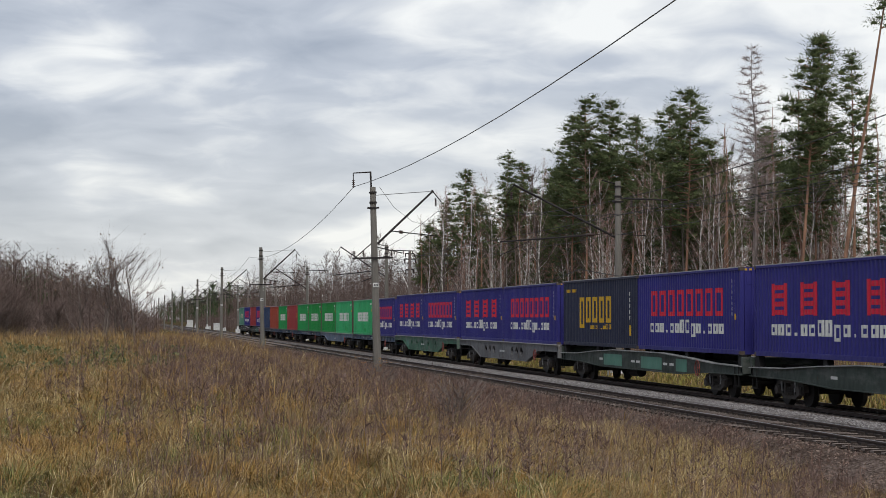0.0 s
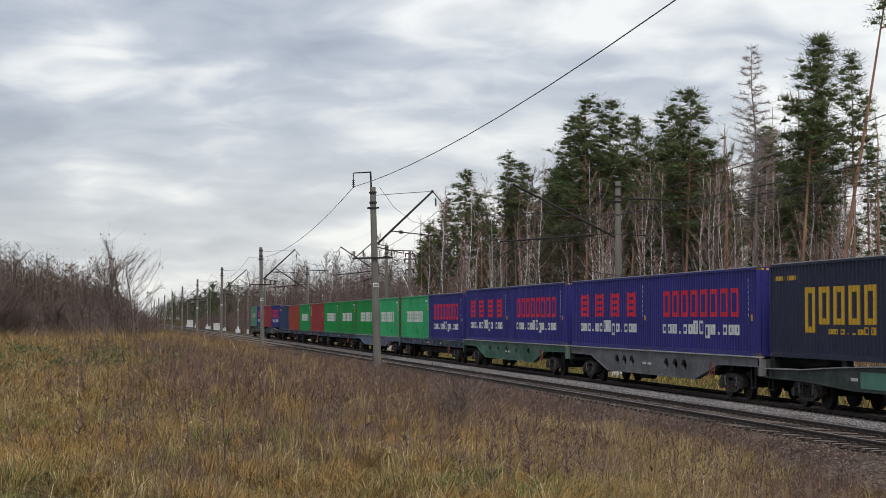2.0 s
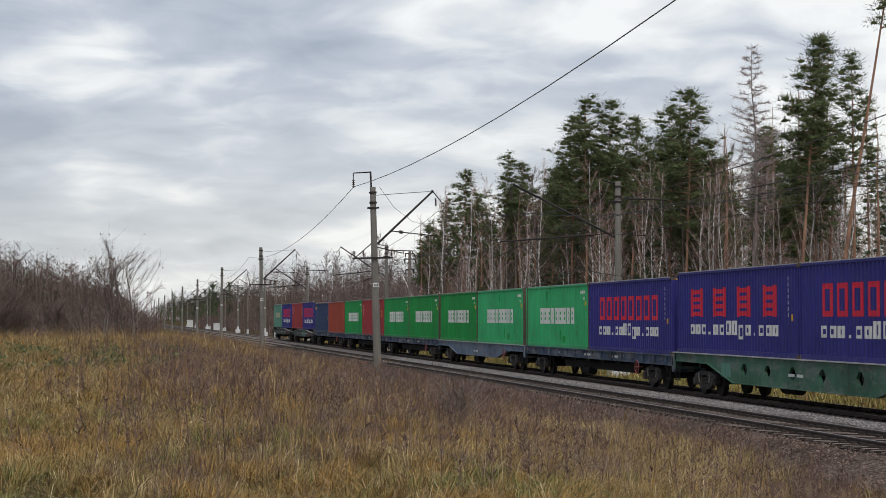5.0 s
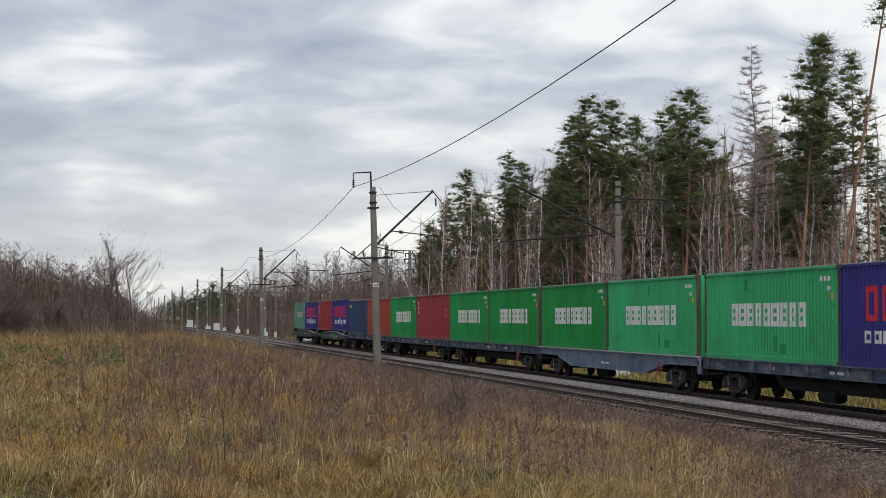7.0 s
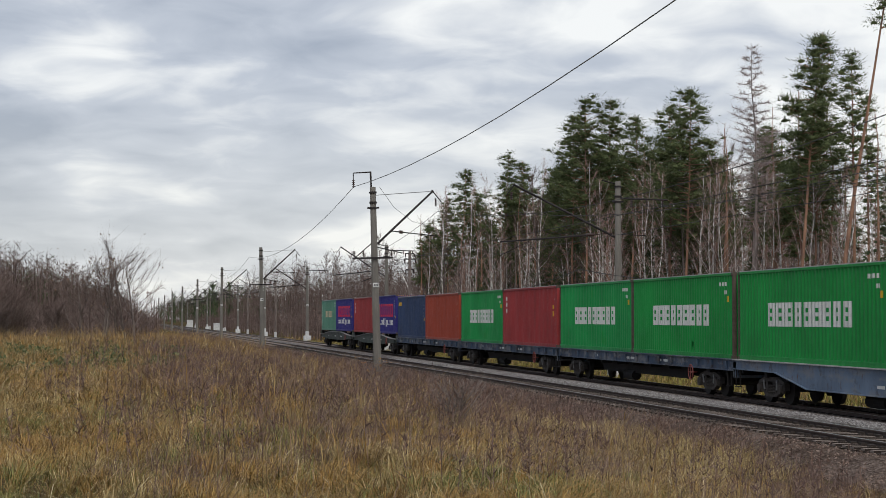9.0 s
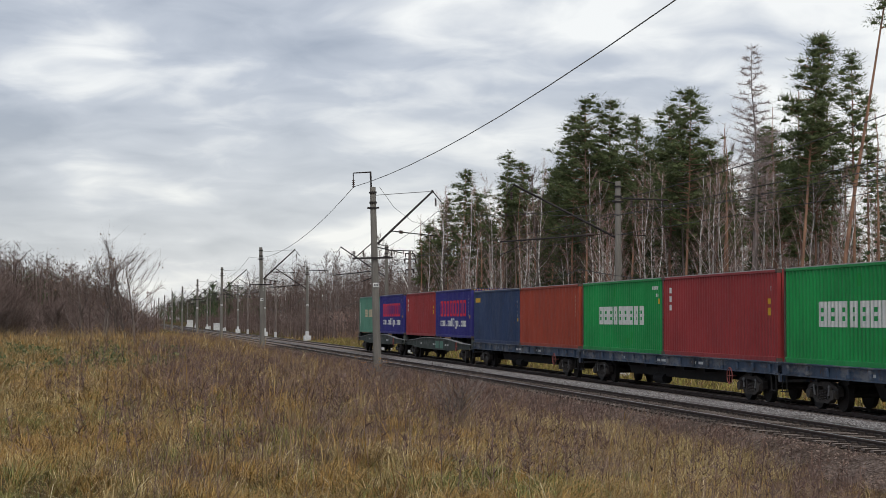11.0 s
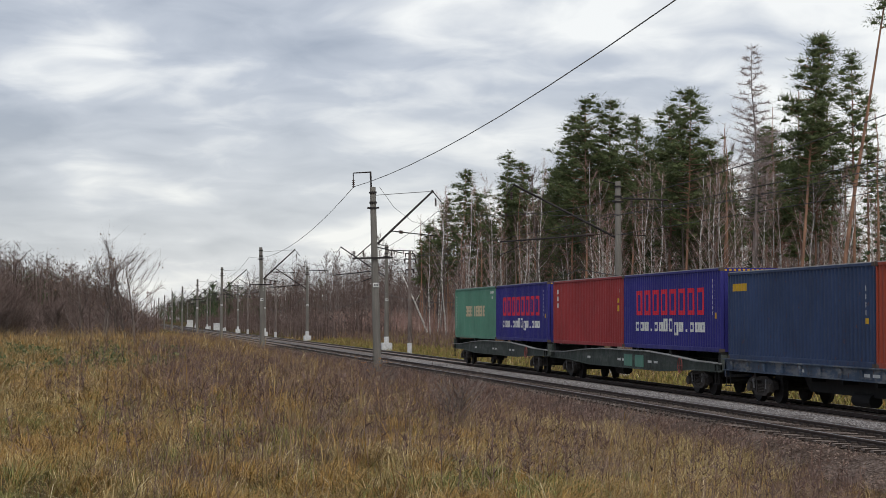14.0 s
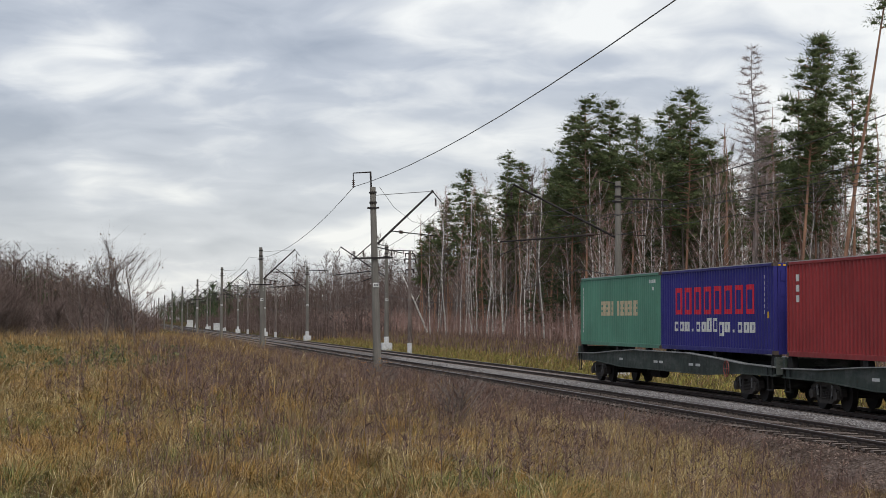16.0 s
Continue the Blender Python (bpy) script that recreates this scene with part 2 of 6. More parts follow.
    M["bramble"] = island_material("bramble_leaves", [(0.0, (0.055, 0.075, 0.03)), (0.6, (0.12, 0.15, 0.065)), (1.0, (0.22, 0.22, 0.10))], 0.7, 0.25)
    M["ochre"] = island_material("rusty_orange_grass", [(0.0, (0.15, 0.085, 0.026)), (0.5, (0.36, 0.205, 0.056)), (1.0, (0.54, 0.36, 0.125))], 0.8)
    M["fresh_grass"] = island_material("fresh_green_grass", [(0.0, (0.065, 0.08, 0.024)), (0.5, (0.15, 0.165, 0.048)), (1.0, (0.31, 0.29, 0.095))], 0.8)
    M["pale_straw"] = island_material("bleached_straw", [(0.0, (0.34, 0.25, 0.12)), (1.0, (0.66, 0.55, 0.36))], 0.8)
    M["verge"] = grass_material("yellow_green_verge_grass", [(0.0, (0.13, 0.125, 0.03)), (0.5, (0.27, 0.23, 0.05)), (1.0, (0.42, 0.34, 0.10))], (0.26, 0.16, 0.07), (0.24, 0.25, 0.055))
    M["needle"] = island_material("pine_needles", [(0.0, (0.062, 0.082, 0.034)), (0.5, (0.095, 0.122, 0.046)), (1.0, (0.150, 0.172, 0.072))], 0.75, 0.35)
    M["spruce"] = island_material("spruce_needles", [(0.0, (0.050, 0.072, 0.034)), (1.0, (0.105, 0.132, 0.062))], 0.75, 0.35)
    M["pine_bark"] = bark("orange_pine_bark", (0.15, 0.085, 0.06), (0.34, 0.185, 0.115))
    M["birch_bark"] = bark("white_birch_bark", (0.12, 0.105, 0.095), (0.74, 0.71, 0.66), 2.2, (1, 1, 1.6))
    M["grey_bark"] = bark("grey_brown_bark", (0.09, 0.07, 0.062), (0.23, 0.185, 0.165))
    M["dead_bark"] = bark("pale_dead_wood", (0.13, 0.10, 0.09), (0.30, 0.25, 0.23))
    M["twig"] = island_material("bare_brown_twigs", [(0.0, (0.17, 0.095, 0.08)), (0.6, (0.32, 0.20, 0.168)), (1.0, (0.46, 0.34, 0.30))], 0.9)
    M["dark_twig"] = island_material("dark_brown_twigs", [(0.0, (0.065, 0.043, 0.037)), (0.6, (0.13, 0.09, 0.077)), (1.0, (0.22, 0.165, 0.148))], 0.9)
    M["grey_twig"] = island_material("pale_dead_twigs", [(0.0, (0.20, 0.15, 0.14)), (1.0, (0.42, 0.35, 0.33))], 0.9)
    M["orange_leaf"] = island_material("orange_autumn_leaves", [(0.0, (0.35, 0.12, 0.015)), (1.0, (0.62, 0.30, 0.04))])
    M["brown_leaf"] = island_material("withered_leaves", [(0.0, (0.07, 0.04, 0.02)), (1.0, (0.20, 0.11, 0.05))])
    M["tower"] = plain("red_white_tower_paint", (0.35, 0.26, 0.25), 0.6)
    return M


MAT = make_materials()


# ---------------------------------------------------------------- mesh building
class Shape:
    """Collects vertices and faces of one mesh."""

    def __init__(self):
        self.v, self.f = [], []

    def add(self, verts, faces):
        k = len(self.v)
        self.v.extend(tuple(p) for p in verts)
        self.f.extend(tuple(i + k for i in f) for f in faces)
        return self

    def box(self, x0, x1, y0, y1, z0, z1, c=0.0):
        """A box, with its long edges chamfered by c."""
        if c <= 0:
            v = [(x, y, z) for x in (x0, x1) for y in (y0, y1) for z in (z0, z1)]
            return self.add(v, [(0, 1, 3, 2), (4, 6, 7, 5), (0, 4, 5, 1), (2, 3, 7, 6), (0, 2, 6, 4), (1, 5, 7, 3)])
        ring = [(x0 + c, z0), (x1 - c, z0), (x1, z0 + c), (x1, z1 - c), (x1 - c, z1), (x0 + c, z1), (x0, z1 - c), (x0, z0 + c)]
        return self.prism([(x, z) for x, z in ring], y0, y1)

    def prism(self, ring, y0, y1):
        """The polygon ring in x, z, drawn out along y."""
        n = len(ring)
        v = [(x, y0, z) for x, z in ring] + [(x, y1, z) for x, z in ring]
        return self.add(v, [(i, (i + 1) % n, n + (i + 1) % n, n + i) for i in range(n)] + [tuple(range(n - 1, -1, -1)), tuple(range(n, 2 * n))])

    def slab(self, ring, x0, x1):
        """The polygon ring in y, z, drawn out along x."""
        n = len(ring)
        v = [(x0, y, z) for y, z in ring] + [(x1, y, z) for y, z in ring]
        return self.add(v, [(i, (i + 1) % n, n + (i + 1) % n, n + i) for i in range(n)] + [tuple(range(n - 1, -1, -1)), tuple(range(n, 2 * n))])

    def tube(self, a, b, r0, r1=None, n=8, caps=True):
        r1 = r0 if r1 is None else r1
        a, b = Vector(a), Vector(b)
        d = (b - a).normalized()
        s = d.orthogonal().normalized()
        q = d.cross(s)
        v = []
        for p, r in ((a, r0), (b, r1)):
            for i in range(n):
                w = 2 * math.pi * i / n
                v.append(p + s * (r * math.cos(w)) + q * (r * math.sin(w)))
        f = [(i, (i + 1) % n, n + (i + 1) % n, n + i) for i in range(n)]
        if caps:
            f += [tuple(range(n - 1, -1, -1)), tuple(range(n, 2 * n))]
        return self.add(v, f)

    def path(self, pts, radii, n=5):
        """A bent tapering limb through the points."""
        pts = [Vector(p) for p in pts]
        v, f = [], []
        for k, p in enumerate(pts):
            d = (pts[min(k + 1, len(pts) - 1)] - pts[max(k - 1, 0)]).normalized()
            s = Vector((1, 0, 0)) if abs(d.x) < 0.8 else Vector((0, 1, 0))
            s = (s - d * s.dot(d)).normalized()
            q = d.cross(s)
            for i in range(n):
                w = 2 * math.pi * i / n
                v.append(p + s * (radii[k] * math.cos(w)) + q * (radii[k] * math.sin(w)))
            if k:
                b = (k - 1) * n
                f += [(b + i, b + (i + 1) % n, b + n + (i + 1) % n, b + n + i) for i in range(n)]
        f.append(tuple(range(len(v) - n, len(v))))
        return self.add(v, f)

    def mesh(self, name, material, smooth=False):
        me = bpy.data.meshes.new(name)
        me.from_pydata(self.v, [], self.f)
        me.materials.append(material)
        if smooth:
            me.polygons.foreach_set("use_smooth", [True] * len(me.polygons))
        me.update()
        return me


def part(name, shape, material, parent=None, label="", at=None, smooth=False):
    """Links a shape (or a ready mesh) as one mesh object, under a thing or a part."""
    me = shape if isinstance(shape, bpy.types.Mesh) else shape.mesh(name, material, smooth)
    ob = new(name, me)
    if parent is not None:
        ob.parent = parent
    if at is not None:
        ob.matrix_basis = at
    if label:
        tagged(ob, label)
    return ob


def triangles(name, P, material, outward=None):
    """Many loose triangles from an array (n, 3, 3); outward: shading normals that follow the crown's form."""
    n = len(P)
    if outward is not None:
        flip = np.einsum("ij,ij->i", np.cross(P[:, 1] - P[:, 0], P[:, 2] - P[:, 0]), outward) < 0
        P = np.where(flip[:, None, None], P[:, [1, 0, 2]], P)
    me = bpy.data.meshes.new(name)
    me.vertices.add(3 * n)
    me.vertices.foreach_set("co", P.astype(np.float32).ravel())
    me.loops.add(3 * n)
    me.loops.foreach_set("vertex_index", np.arange(3 * n, dtype=np.int32))
    me.polygons.add(n)
    me.polygons.foreach_set("loop_start", np.arange(0, 3 * n, 3, dtype=np.int32))
    me.materials.append(material)
    me.update(calc_edges=True)
    if outward is not None:
        me.normals_split_custom_set_from_vertices(np.repeat(outward, 3, 0).astype(np.float32).tolist())
    return me


# ---------------------------------------------------------------- ground
NEAR_TRACK, FAR_TRACK = 17.22, 21.47
RAIL_H, GAUGE = 0.18, 1.56


def field_height(x, y):
    """Height of the open ground; x, y arrays."""
    x, y = np.asarray(x, float), np.asarray(y, float)
    left = np.clip((13.4 - x) / 10.5, 0, 1)
    left = left * left * (3 - 2 * left)
    z = -0.62 + 1.32 * left
    z = z - 0.55 * left * np.clip((y - 112) / 80, 0, 1)
    z = z + 0.55 * left * np.exp(-((x + 2) / 9) ** 2 - ((y - 88) / 34) ** 2)
    right = np.clip((x - 24.6) / 14, 0, 1)
    z = z + 0.95 * right * right * (3 - 2 * right)
    wob = 0.07 * np.sin(x * 0.9 + 0.6 * np.sin(y * 0.21)) * np.cos(y * 0.43 + x * 0.3) + 0.05 * np.sin(x * 2.1 + y * 1.3)
    flat = np.clip(np.minimum(np.abs(x - 13.4), np.abs(x - 25.2)) / 3, 0, 1) * np.where((x > 13.4) & (x < 25.2), 0, 1)
    return z + wob * flat


def build_ground():
    xs = np.concatenate([[-3000, -1200, -500, -250], np.arange(-150, -40, 10), np.arange(-40, 60, 1.0), np.arange(60, 160, 10), [250, 500, 1200, 3000]])
    ys = np.concatenate([[-1500, -400, -150], np.arange(-80, 0, 8), np.arange(0, 160, 1.5), np.arange(160, 400, 6), np.arange(400, 1000, 40), [1200, 1700, 2600, 4200]])
    X, Y = np.meshgrid(xs, ys)
    Z = field_height(X, Y)
    v = np.stack([X, Y, Z], -1).reshape(-1, 3)
    w = len(xs)
    f = [(j * w + i, j * w + i + 1, (j + 1) * w + i + 1, (j + 1) * w + i) for j in range(len(ys) - 1) for i in range(w - 1)]
    me = bpy.data.meshes.new("ground")
    me.from_pydata(v.tolist(), [], f)
    me.materials.append(MAT["soil"])
    me.polygons.foreach_set("use_smooth", [True] * len(f))
    ob = new("ground", me)
    tagged(ob, "rough brown field soil under dry autumn grass", "ground", kind="structure")


def build_ballast():
    """One stone bed for both tracks, with sloped shoulders and a shallow dip between."""
    ring = [(14.2, -0.75), (14.35, -0.64), (15.3, -0.27), (15.75, -0.17), (18.68, -0.165), (18.95, -0.10), (19.9, -0.085), (20.1, -0.205), (23.0, -0.205), (23.3, -0.26), (24.7, -0.66), (24.9, -0.78)]
    steps = list(np.arange(-60, 120, 1.2)) + list(np.arange(120, 320, 5)) + list(np.arange(320, 1500, 60)) + [2600]
    rng = np.random.default_rng(5)
    for cut, key, name, label in ((ring[:4], "dirty_ballast", "ballast_shoulder", "dirty brown ballast shoulder sloping to the field"), (ring[3:5], "oily_ballast", "ballast_bed", "dark oily stone bed between the sleepers"), (ring[4:8], "ballast", "ballast_strip", "pale grey crushed stone between the tracks"), (ring[7:9], "oily_ballast", "ballast_bed", "dark oily stone bed between the sleepers"), (ring[8:], "dirty_ballast", "ballast_shoulder", "dirty brown ballast shoulder sloping to the verge")):
        s = Shape()
        n = len(cut)
        for k, y in enumerate(steps):
            for x, z in cut:
                s.v.append((x + (rng.normal(0, 0.05) if z < -0.24 else 0), y, z + rng.normal(0, 0.012)))
            if k:
                b = (k - 1) * n
                s.f += [(b + i, b + i + 1, b + n + i + 1, b + n + i) for i in range(n - 1)]
        tagged(part(name, s, MAT[key]), label, "ballast", kind="structure")
    # loose stones on the strip between the tracks and on the near shoulder
    def stones(name, x0, x1, y0, y1, count, size, zfun, mat, label):
        base = np.array([(0, 0, 1), (0.95, 0, 0.1), (0.2, 0.9, -0.1), (-0.8, 0.5, 0.15), (-0.7, -0.6, 0), (0.3, -0.95, 0.1), (0, 0, -0.8)])
        tri = np.array([(0, 1, 2), (0, 2, 3), (0, 3, 4), (0, 4, 5), (0, 5, 1)])
        c = np.stack([rng.uniform(x0, x1, count), y0 + (y1 - y0) * rng.random(count) ** 1.5, np.zeros(count)], 1)
        c[:, 2] = zfun(c[:, 0])
        sc = size * rng.uniform(0.6, 1.3, (count, 1, 3)) * np.array([1, 1, 0.75])
        a = rng.uniform(0, 6.28, count)
        R = np.zeros((count, 3, 3))
        R[:, 0, 0], R[:, 0, 1], R[:, 1, 0], R[:, 1, 1], R[:, 2, 2] = np.cos(a), -np.sin(a), np.sin(a), np.cos(a), 1
        V = np.einsum("nij,nkj->nki", R, base[None] * sc) + c[:, None]
        V = V + rng.normal(0, size * 0.12, V.shape)
        vv = V.reshape(-1, 3)
        ff = (tri[None] + 7 * np.arange(count)[:, None, None]).reshape(-1, 3)
        me = bpy.data.meshes.new(name)
        me.from_pydata(vv.tolist(), [], ff.tolist())
        me.materials.append(mat)
        tagged(new(name, me), label, "stones", kind="stuff")
    stones("ballast_stones", 18.72, 20.1, 34, 130, 17000, 0.036, lambda x: np.interp(x, [18.68, 18.95, 19.9, 20.1], [-0.225, -0.10, -0.085, -0.205]), MAT["stone"], "loose grey crushed stones between the tracks")
    stones("shoulder_stones", 14.2, 15.8, 34, 110, 9000, 0.034, lambda x: np.interp(x, [14.2, 14.35, 15.3, 15.75], [-0.75, -0.64, -0.27, -0.17]), MAT["dirty_stone"], "dirty brown stones on the ballast shoulder")


def build_rail(x, name, label):
    """One running rail: foot, web and head, with a shiny running surface."""
    thing = tagged(new(name), label, "rail", group="running rails", kind="structure")
    thing.location = (x, 0, 0)
    s = Shape()
    ring = [(-0.075, -0.18), (0.075, -0.18), (0.075, -0.168), (0.02, -0.15), (0.012, -0.13), (0.012, -0.05), (0.036, -0.038), (0.036, -0.008), (0.028, -0.001), (-0.028, -0.001), (-0.036, -0.008), (-0.036, -0.038), (-0.012, -0.05), (-0.012, -0.13), (-0.02, -0.15), (-0.075, -0.168)]
    s.prism(ring, -60, 2600)
    part("rail_profile", s, MAT["rail_side"], thing)
    t = Shape().prism([(-0.027, 0.0005), (0.027, 0.0005), (0.022, 0.004), (-0.022, 0.004)], -60, 2600)
    part("running_surface", t, MAT["rail_top"], thing, "bright worn running surface")


def sleeper_shape():
    """A prestressed concrete sleeper, waisted in the middle, with its rail fastenings."""
    s = Shape()
    prof = [(-1.35, 0.14, 0.10, -0.121), (-0.95, 0.14, 0.10, -0.121), (-0.6, 0.14, 0.10, -0.121), (-0.3, 0.13, 0.09, -0.121), (0.3, 0.13, 0.09, -0.121), (0.6, 0.14, 0.10, -0.121), (0.95, 0.14, 0.10, -0.121), (1.35, 0.14, 0.10, -0.121)]
    for x, wb, wt, zt in prof:
        s.v += [(x, -wb, -0.36), (x, wb, -0.36), (x, wt, zt), (x, -wt, zt)]
    for k in range(len(prof) - 1):
        b = 4 * k
        s.f += [(b + i, b + (i + 1) % 4, b + 4 + (i + 1) % 4, b + 4 + i) for i in range(4)]
    s.f += [(3, 2, 1, 0), (len(s.v) - 4, len(s.v) - 3, len(s.v) - 2, len(s.v) - 1)]
    return s


def build_tracks():
    for x, side in ((NEAR_TRACK, "near"), (FAR_TRACK, "far")):
        for d in (-GAUGE / 2, GAUGE / 2):
            build_rail(x + d, "rail", "rusty steel running rail with a bright worn head")
    sleeper = sleeper_shape().mesh("sleeper", MAT["concrete_sleeper"])
    sleeper.materials.append(MAT["sleeper_shade"])
    # faces looking along the track get their shade painted in; tops stay pale
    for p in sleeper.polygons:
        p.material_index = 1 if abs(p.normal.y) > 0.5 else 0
    clip = Shape()
    for d in (-GAUGE / 2, GAUGE / 2):
        clip.box(d - 0.19, d - 0.05, -0.075, 0.075, -0.13, -0.075)
        clip.box(d + 0.05, d + 0.19, -0.075, 0.075, -0.13, -0.075)
    clips = clip.mesh("fastening", MAT["fastener"])
    row = tagged(new("sleeper_row"), "grey concrete sleepers half sunk in ballast", "sleepers", kind="structure")
    rng = np.random.default_rng(8)
    pitch = 0.545
    for i in range(290):
        y = 33 + i * pitch
        m = pose(NEAR_TRACK + rng.normal(0, 0.015), y + rng.normal(0, 0.012), 0, 0, 0, rng.normal(0, 0.5))
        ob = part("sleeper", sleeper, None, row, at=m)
        part("fastening", clips, None, ob, "dark iron rail fastening")
    def rest(name, x, ys, mat, shape, label):
        s = Shape()
        for y in ys:
            s.add([(p[0] + x, p[1] + y, p[2]) for p in shape.v], shape.f)
        tagged(part(name, s, mat), label, "sleepers", kind="stuff")
    rest("distant_sleepers", NEAR_TRACK, [33 + i * pitch for i in list(range(290, 620)) + list(range(-40, 0))], MAT["concrete_sleeper"], sleeper_shape(), "distant concrete sleepers along the near track")
    rest("second_track_sleepers", FAR_TRACK, [33 + i * pitch for i in range(-40, 620)], MAT["concrete_sleeper"], sleeper_shape(), "concrete sleepers of the second track")
    rest("second_track_fastenings", FAR_TRACK, [33 + i * pitch for i in range(0, 250)], MAT["fastener"], clip, "dark iron fastenings of the second track")


# ---------------------------------------------------------------- grass and weeds
def blades(name, pts, height, width, lean, mat, label, seed, curve=0.35, category="grass"):
    """Each blade: two triangles that share an edge, bent over by the wind."""
    rng = np.random.default_rng(seed)
    n = len(pts)
    cell = 0.5 if height < 0.5 else 0.9
    ci, cj = np.floor((pts[:, 0] + 0.21 * np.sin(pts[:, 1] * 3)) / cell), np.floor((pts[:, 1] + 0.2 * np.sin(pts[:, 0] * 2.3)) / cell)
    hash1 = np.modf(np.abs(np.sin(ci * 12.9898 + cj * 78.233 + seed) * 43758.5453))[0]
    hash2 = np.modf(np.abs(np.sin(ci * 39.425 + cj * 11.135 + seed) * 24634.6345))[0]
    h = height * rng.uniform(0.5, 1.25, n) * (0.55 + 0.8 * hash1)
    a = rng.uniform(0, 2 * np.pi, n)
    side = np.stack([np.cos(a), np.sin(a), np.zeros(n)], 1) * (width * rng.uniform(0.6, 1.4, n))[:, None] / 2
    b = rng.uniform(0, 2 * np.pi, n)
    tilt = np.stack([np.cos(b) * lean, np.sin(b) * lean, np.zeros(n)], 1) * rng.random((n, 1)) * 1.05
    tilt += np.stack([np.cos(6.28 * hash2), np.sin(6.28 * hash2), 0 * hash2], 1) * lean * 0.35 + np.array([0.12, -0.02, 0]) * lean
    base = pts
    up = np.array([0, 0, 1.0])
    mid = base + (up * 0.55 + tilt * 0.4) * h[:, None]
    tip = base + (up * (1 - curve * rng.random((n, 1)) * 0.6) + tilt * (1 + curve)) * h[:, None]
    V = np.stack([base - side, base + side, mid + side * 0.8, mid - side * 0.8, tip], 1)
    F = np.array([(0, 1, 2), (0, 2, 3), (3, 2, 4)])
    F = (F[None] + 5 * np.arange(n)[:, None, None]).reshape(-1, 3)
    me = bpy.data.meshes.new(name)
    me.vertices.add(5 * n)
    me.vertices.foreach_set("co", V.astype(np.float32).ravel())
    m = len(F)
    me.loops.add(3 * m)
    me.loops.foreach_set("vertex_index", F.astype(np.int32).ravel())
    me.polygons.add(m)
    me.polygons.foreach_set("loop_start", np.arange(0, 3 * m, 3, dtype=np.int32))
    me.materials.append(mat)
    me.update(calc_edges=True)
    tagged(new(name, me), label, category, kind="stuff")


def scatter(count, seed, x0, x1, y0, y1, power=1.0, clump=0.0, fade=None, per_clump=14):
    """Points on the field, denser toward y0, optionally gathered in clumps."""
    rng = np.random.default_rng(seed)
    y = y0 + (y1 - y0) * rng.random(count) ** power
    lo, hi = np.maximum(x0, -0.075 * y - 1.5), np.minimum(x1, 0.455 * y + 1.5)
    x = lo + (hi - lo) * rng.random(count)
    p = np.stack([x, y], 1)
    if clump:
        k = max(1, count // per_clump)
        c = p[rng.integers(0, count, k)]
        p = c[rng.integers(0, k, count)] + rng.normal(0, clump, (count, 2))
    p = p[p[:, 0] < x1 + 0.2]
    if fade is not None:
        f = np.sin(p[:, 0] * 0.55 + 1.3 * np.sin(p[:, 1] * 0.17) + seed) * np.cos(p[:, 1] * 0.23 + seed * 0.7)
        p = p[rng.random(len(p)) < np.clip(fade + f * 0.6, 0.03, 1)]
    bed = np.interp(p[:, 0], [14.2, 14.35, 15.3, 15.75], [-0.8, -0.64, -0.27, -0.17])
    return np.column_stack([p, np.maximum(field_height(p[:, 0], p[:, 1]), bed) - 0.02])


def clear_patch(p):
    """Thins the weeds out where the pale yellow grass grows."""
    inside = ((p[:, 0] - 12.5) / 1.7) ** 2 + ((p[:, 1] - 43.5) / 8.5) ** 2 < 1
    return p[~(inside & (np.random.default_rng(9).random(len(p)) < 0.85))]


def tussocks(name, count, seed, x0, x1, y0, y1, low, high, per, length, mat, label):
    """Fountains of long blades that rise from one root and bend over outward. low, high: the patches of the field that this kind grows in."""
    rng = np.random.default_rng(seed)
    c = scatter(count, seed, x0, x1, y0, y1, 1.0)
    v = 0.5 + 0.25 * (np.sin(0.75 * c[:, 0] + 0.31 * c[:, 1] + 0.4) + np.sin(1.3 * c[:, 0] - 0.43 * c[:, 1] + 1.7)) + rng.normal(0, 0.13, len(c))
    c = c[(v > low) & (v < high)]
    size = rng.uniform(0.55, 1.25, len(c))
    i = np.repeat(np.arange(len(c)), per)
    n = len(i)
    a = rng.uniform(0, 2 * np.pi, n)
    out = np.column_stack([np.cos(a), np.sin(a), np.zeros(n)])
    out[:, 0] += 0.25
    L = (length * size[i] * rng.uniform(0.55, 1.2, n))[:, None]
    side = np.column_stack([-np.sin(a), np.cos(a), np.zeros(n)]) * rng.uniform(0.0028, 0.0046, (n, 1))
    base = c[i] + out * rng.uniform(0.0, 0.12, (n, 1)) * size[i][:, None]
    fall = rng.uniform(0.25, 0.8, (n, 1))
    up = np.array([0, 0, 1.0])
    mid = base + L * (up * 0.46 + out * 0.32 * (0.4 + fall)) + rng.normal(0, 0.06, (n, 3)) * L
    tip = mid + L * (up * (0.20 - 0.48 * fall) + out * (0.35 + 0.35 * fall)) + rng.normal(0, 0.09, (n, 3)) * L
    V = np.stack([base - side, base + side, mid + side * 0.8, mid - side * 0.8, tip], 1)
    F = (np.array([(0, 1, 2), (0, 2, 3), (3, 2, 4)])[None] + 5 * np.arange(n)[:, None, None]).reshape(-1, 3)
    me = bpy.data.meshes.new(name)
    me.from_pydata(V.reshape(-1, 3).tolist(), [], F.tolist())
    me.materials.append(mat)
    tagged(new(name, me), label, "grass", kind="stuff")


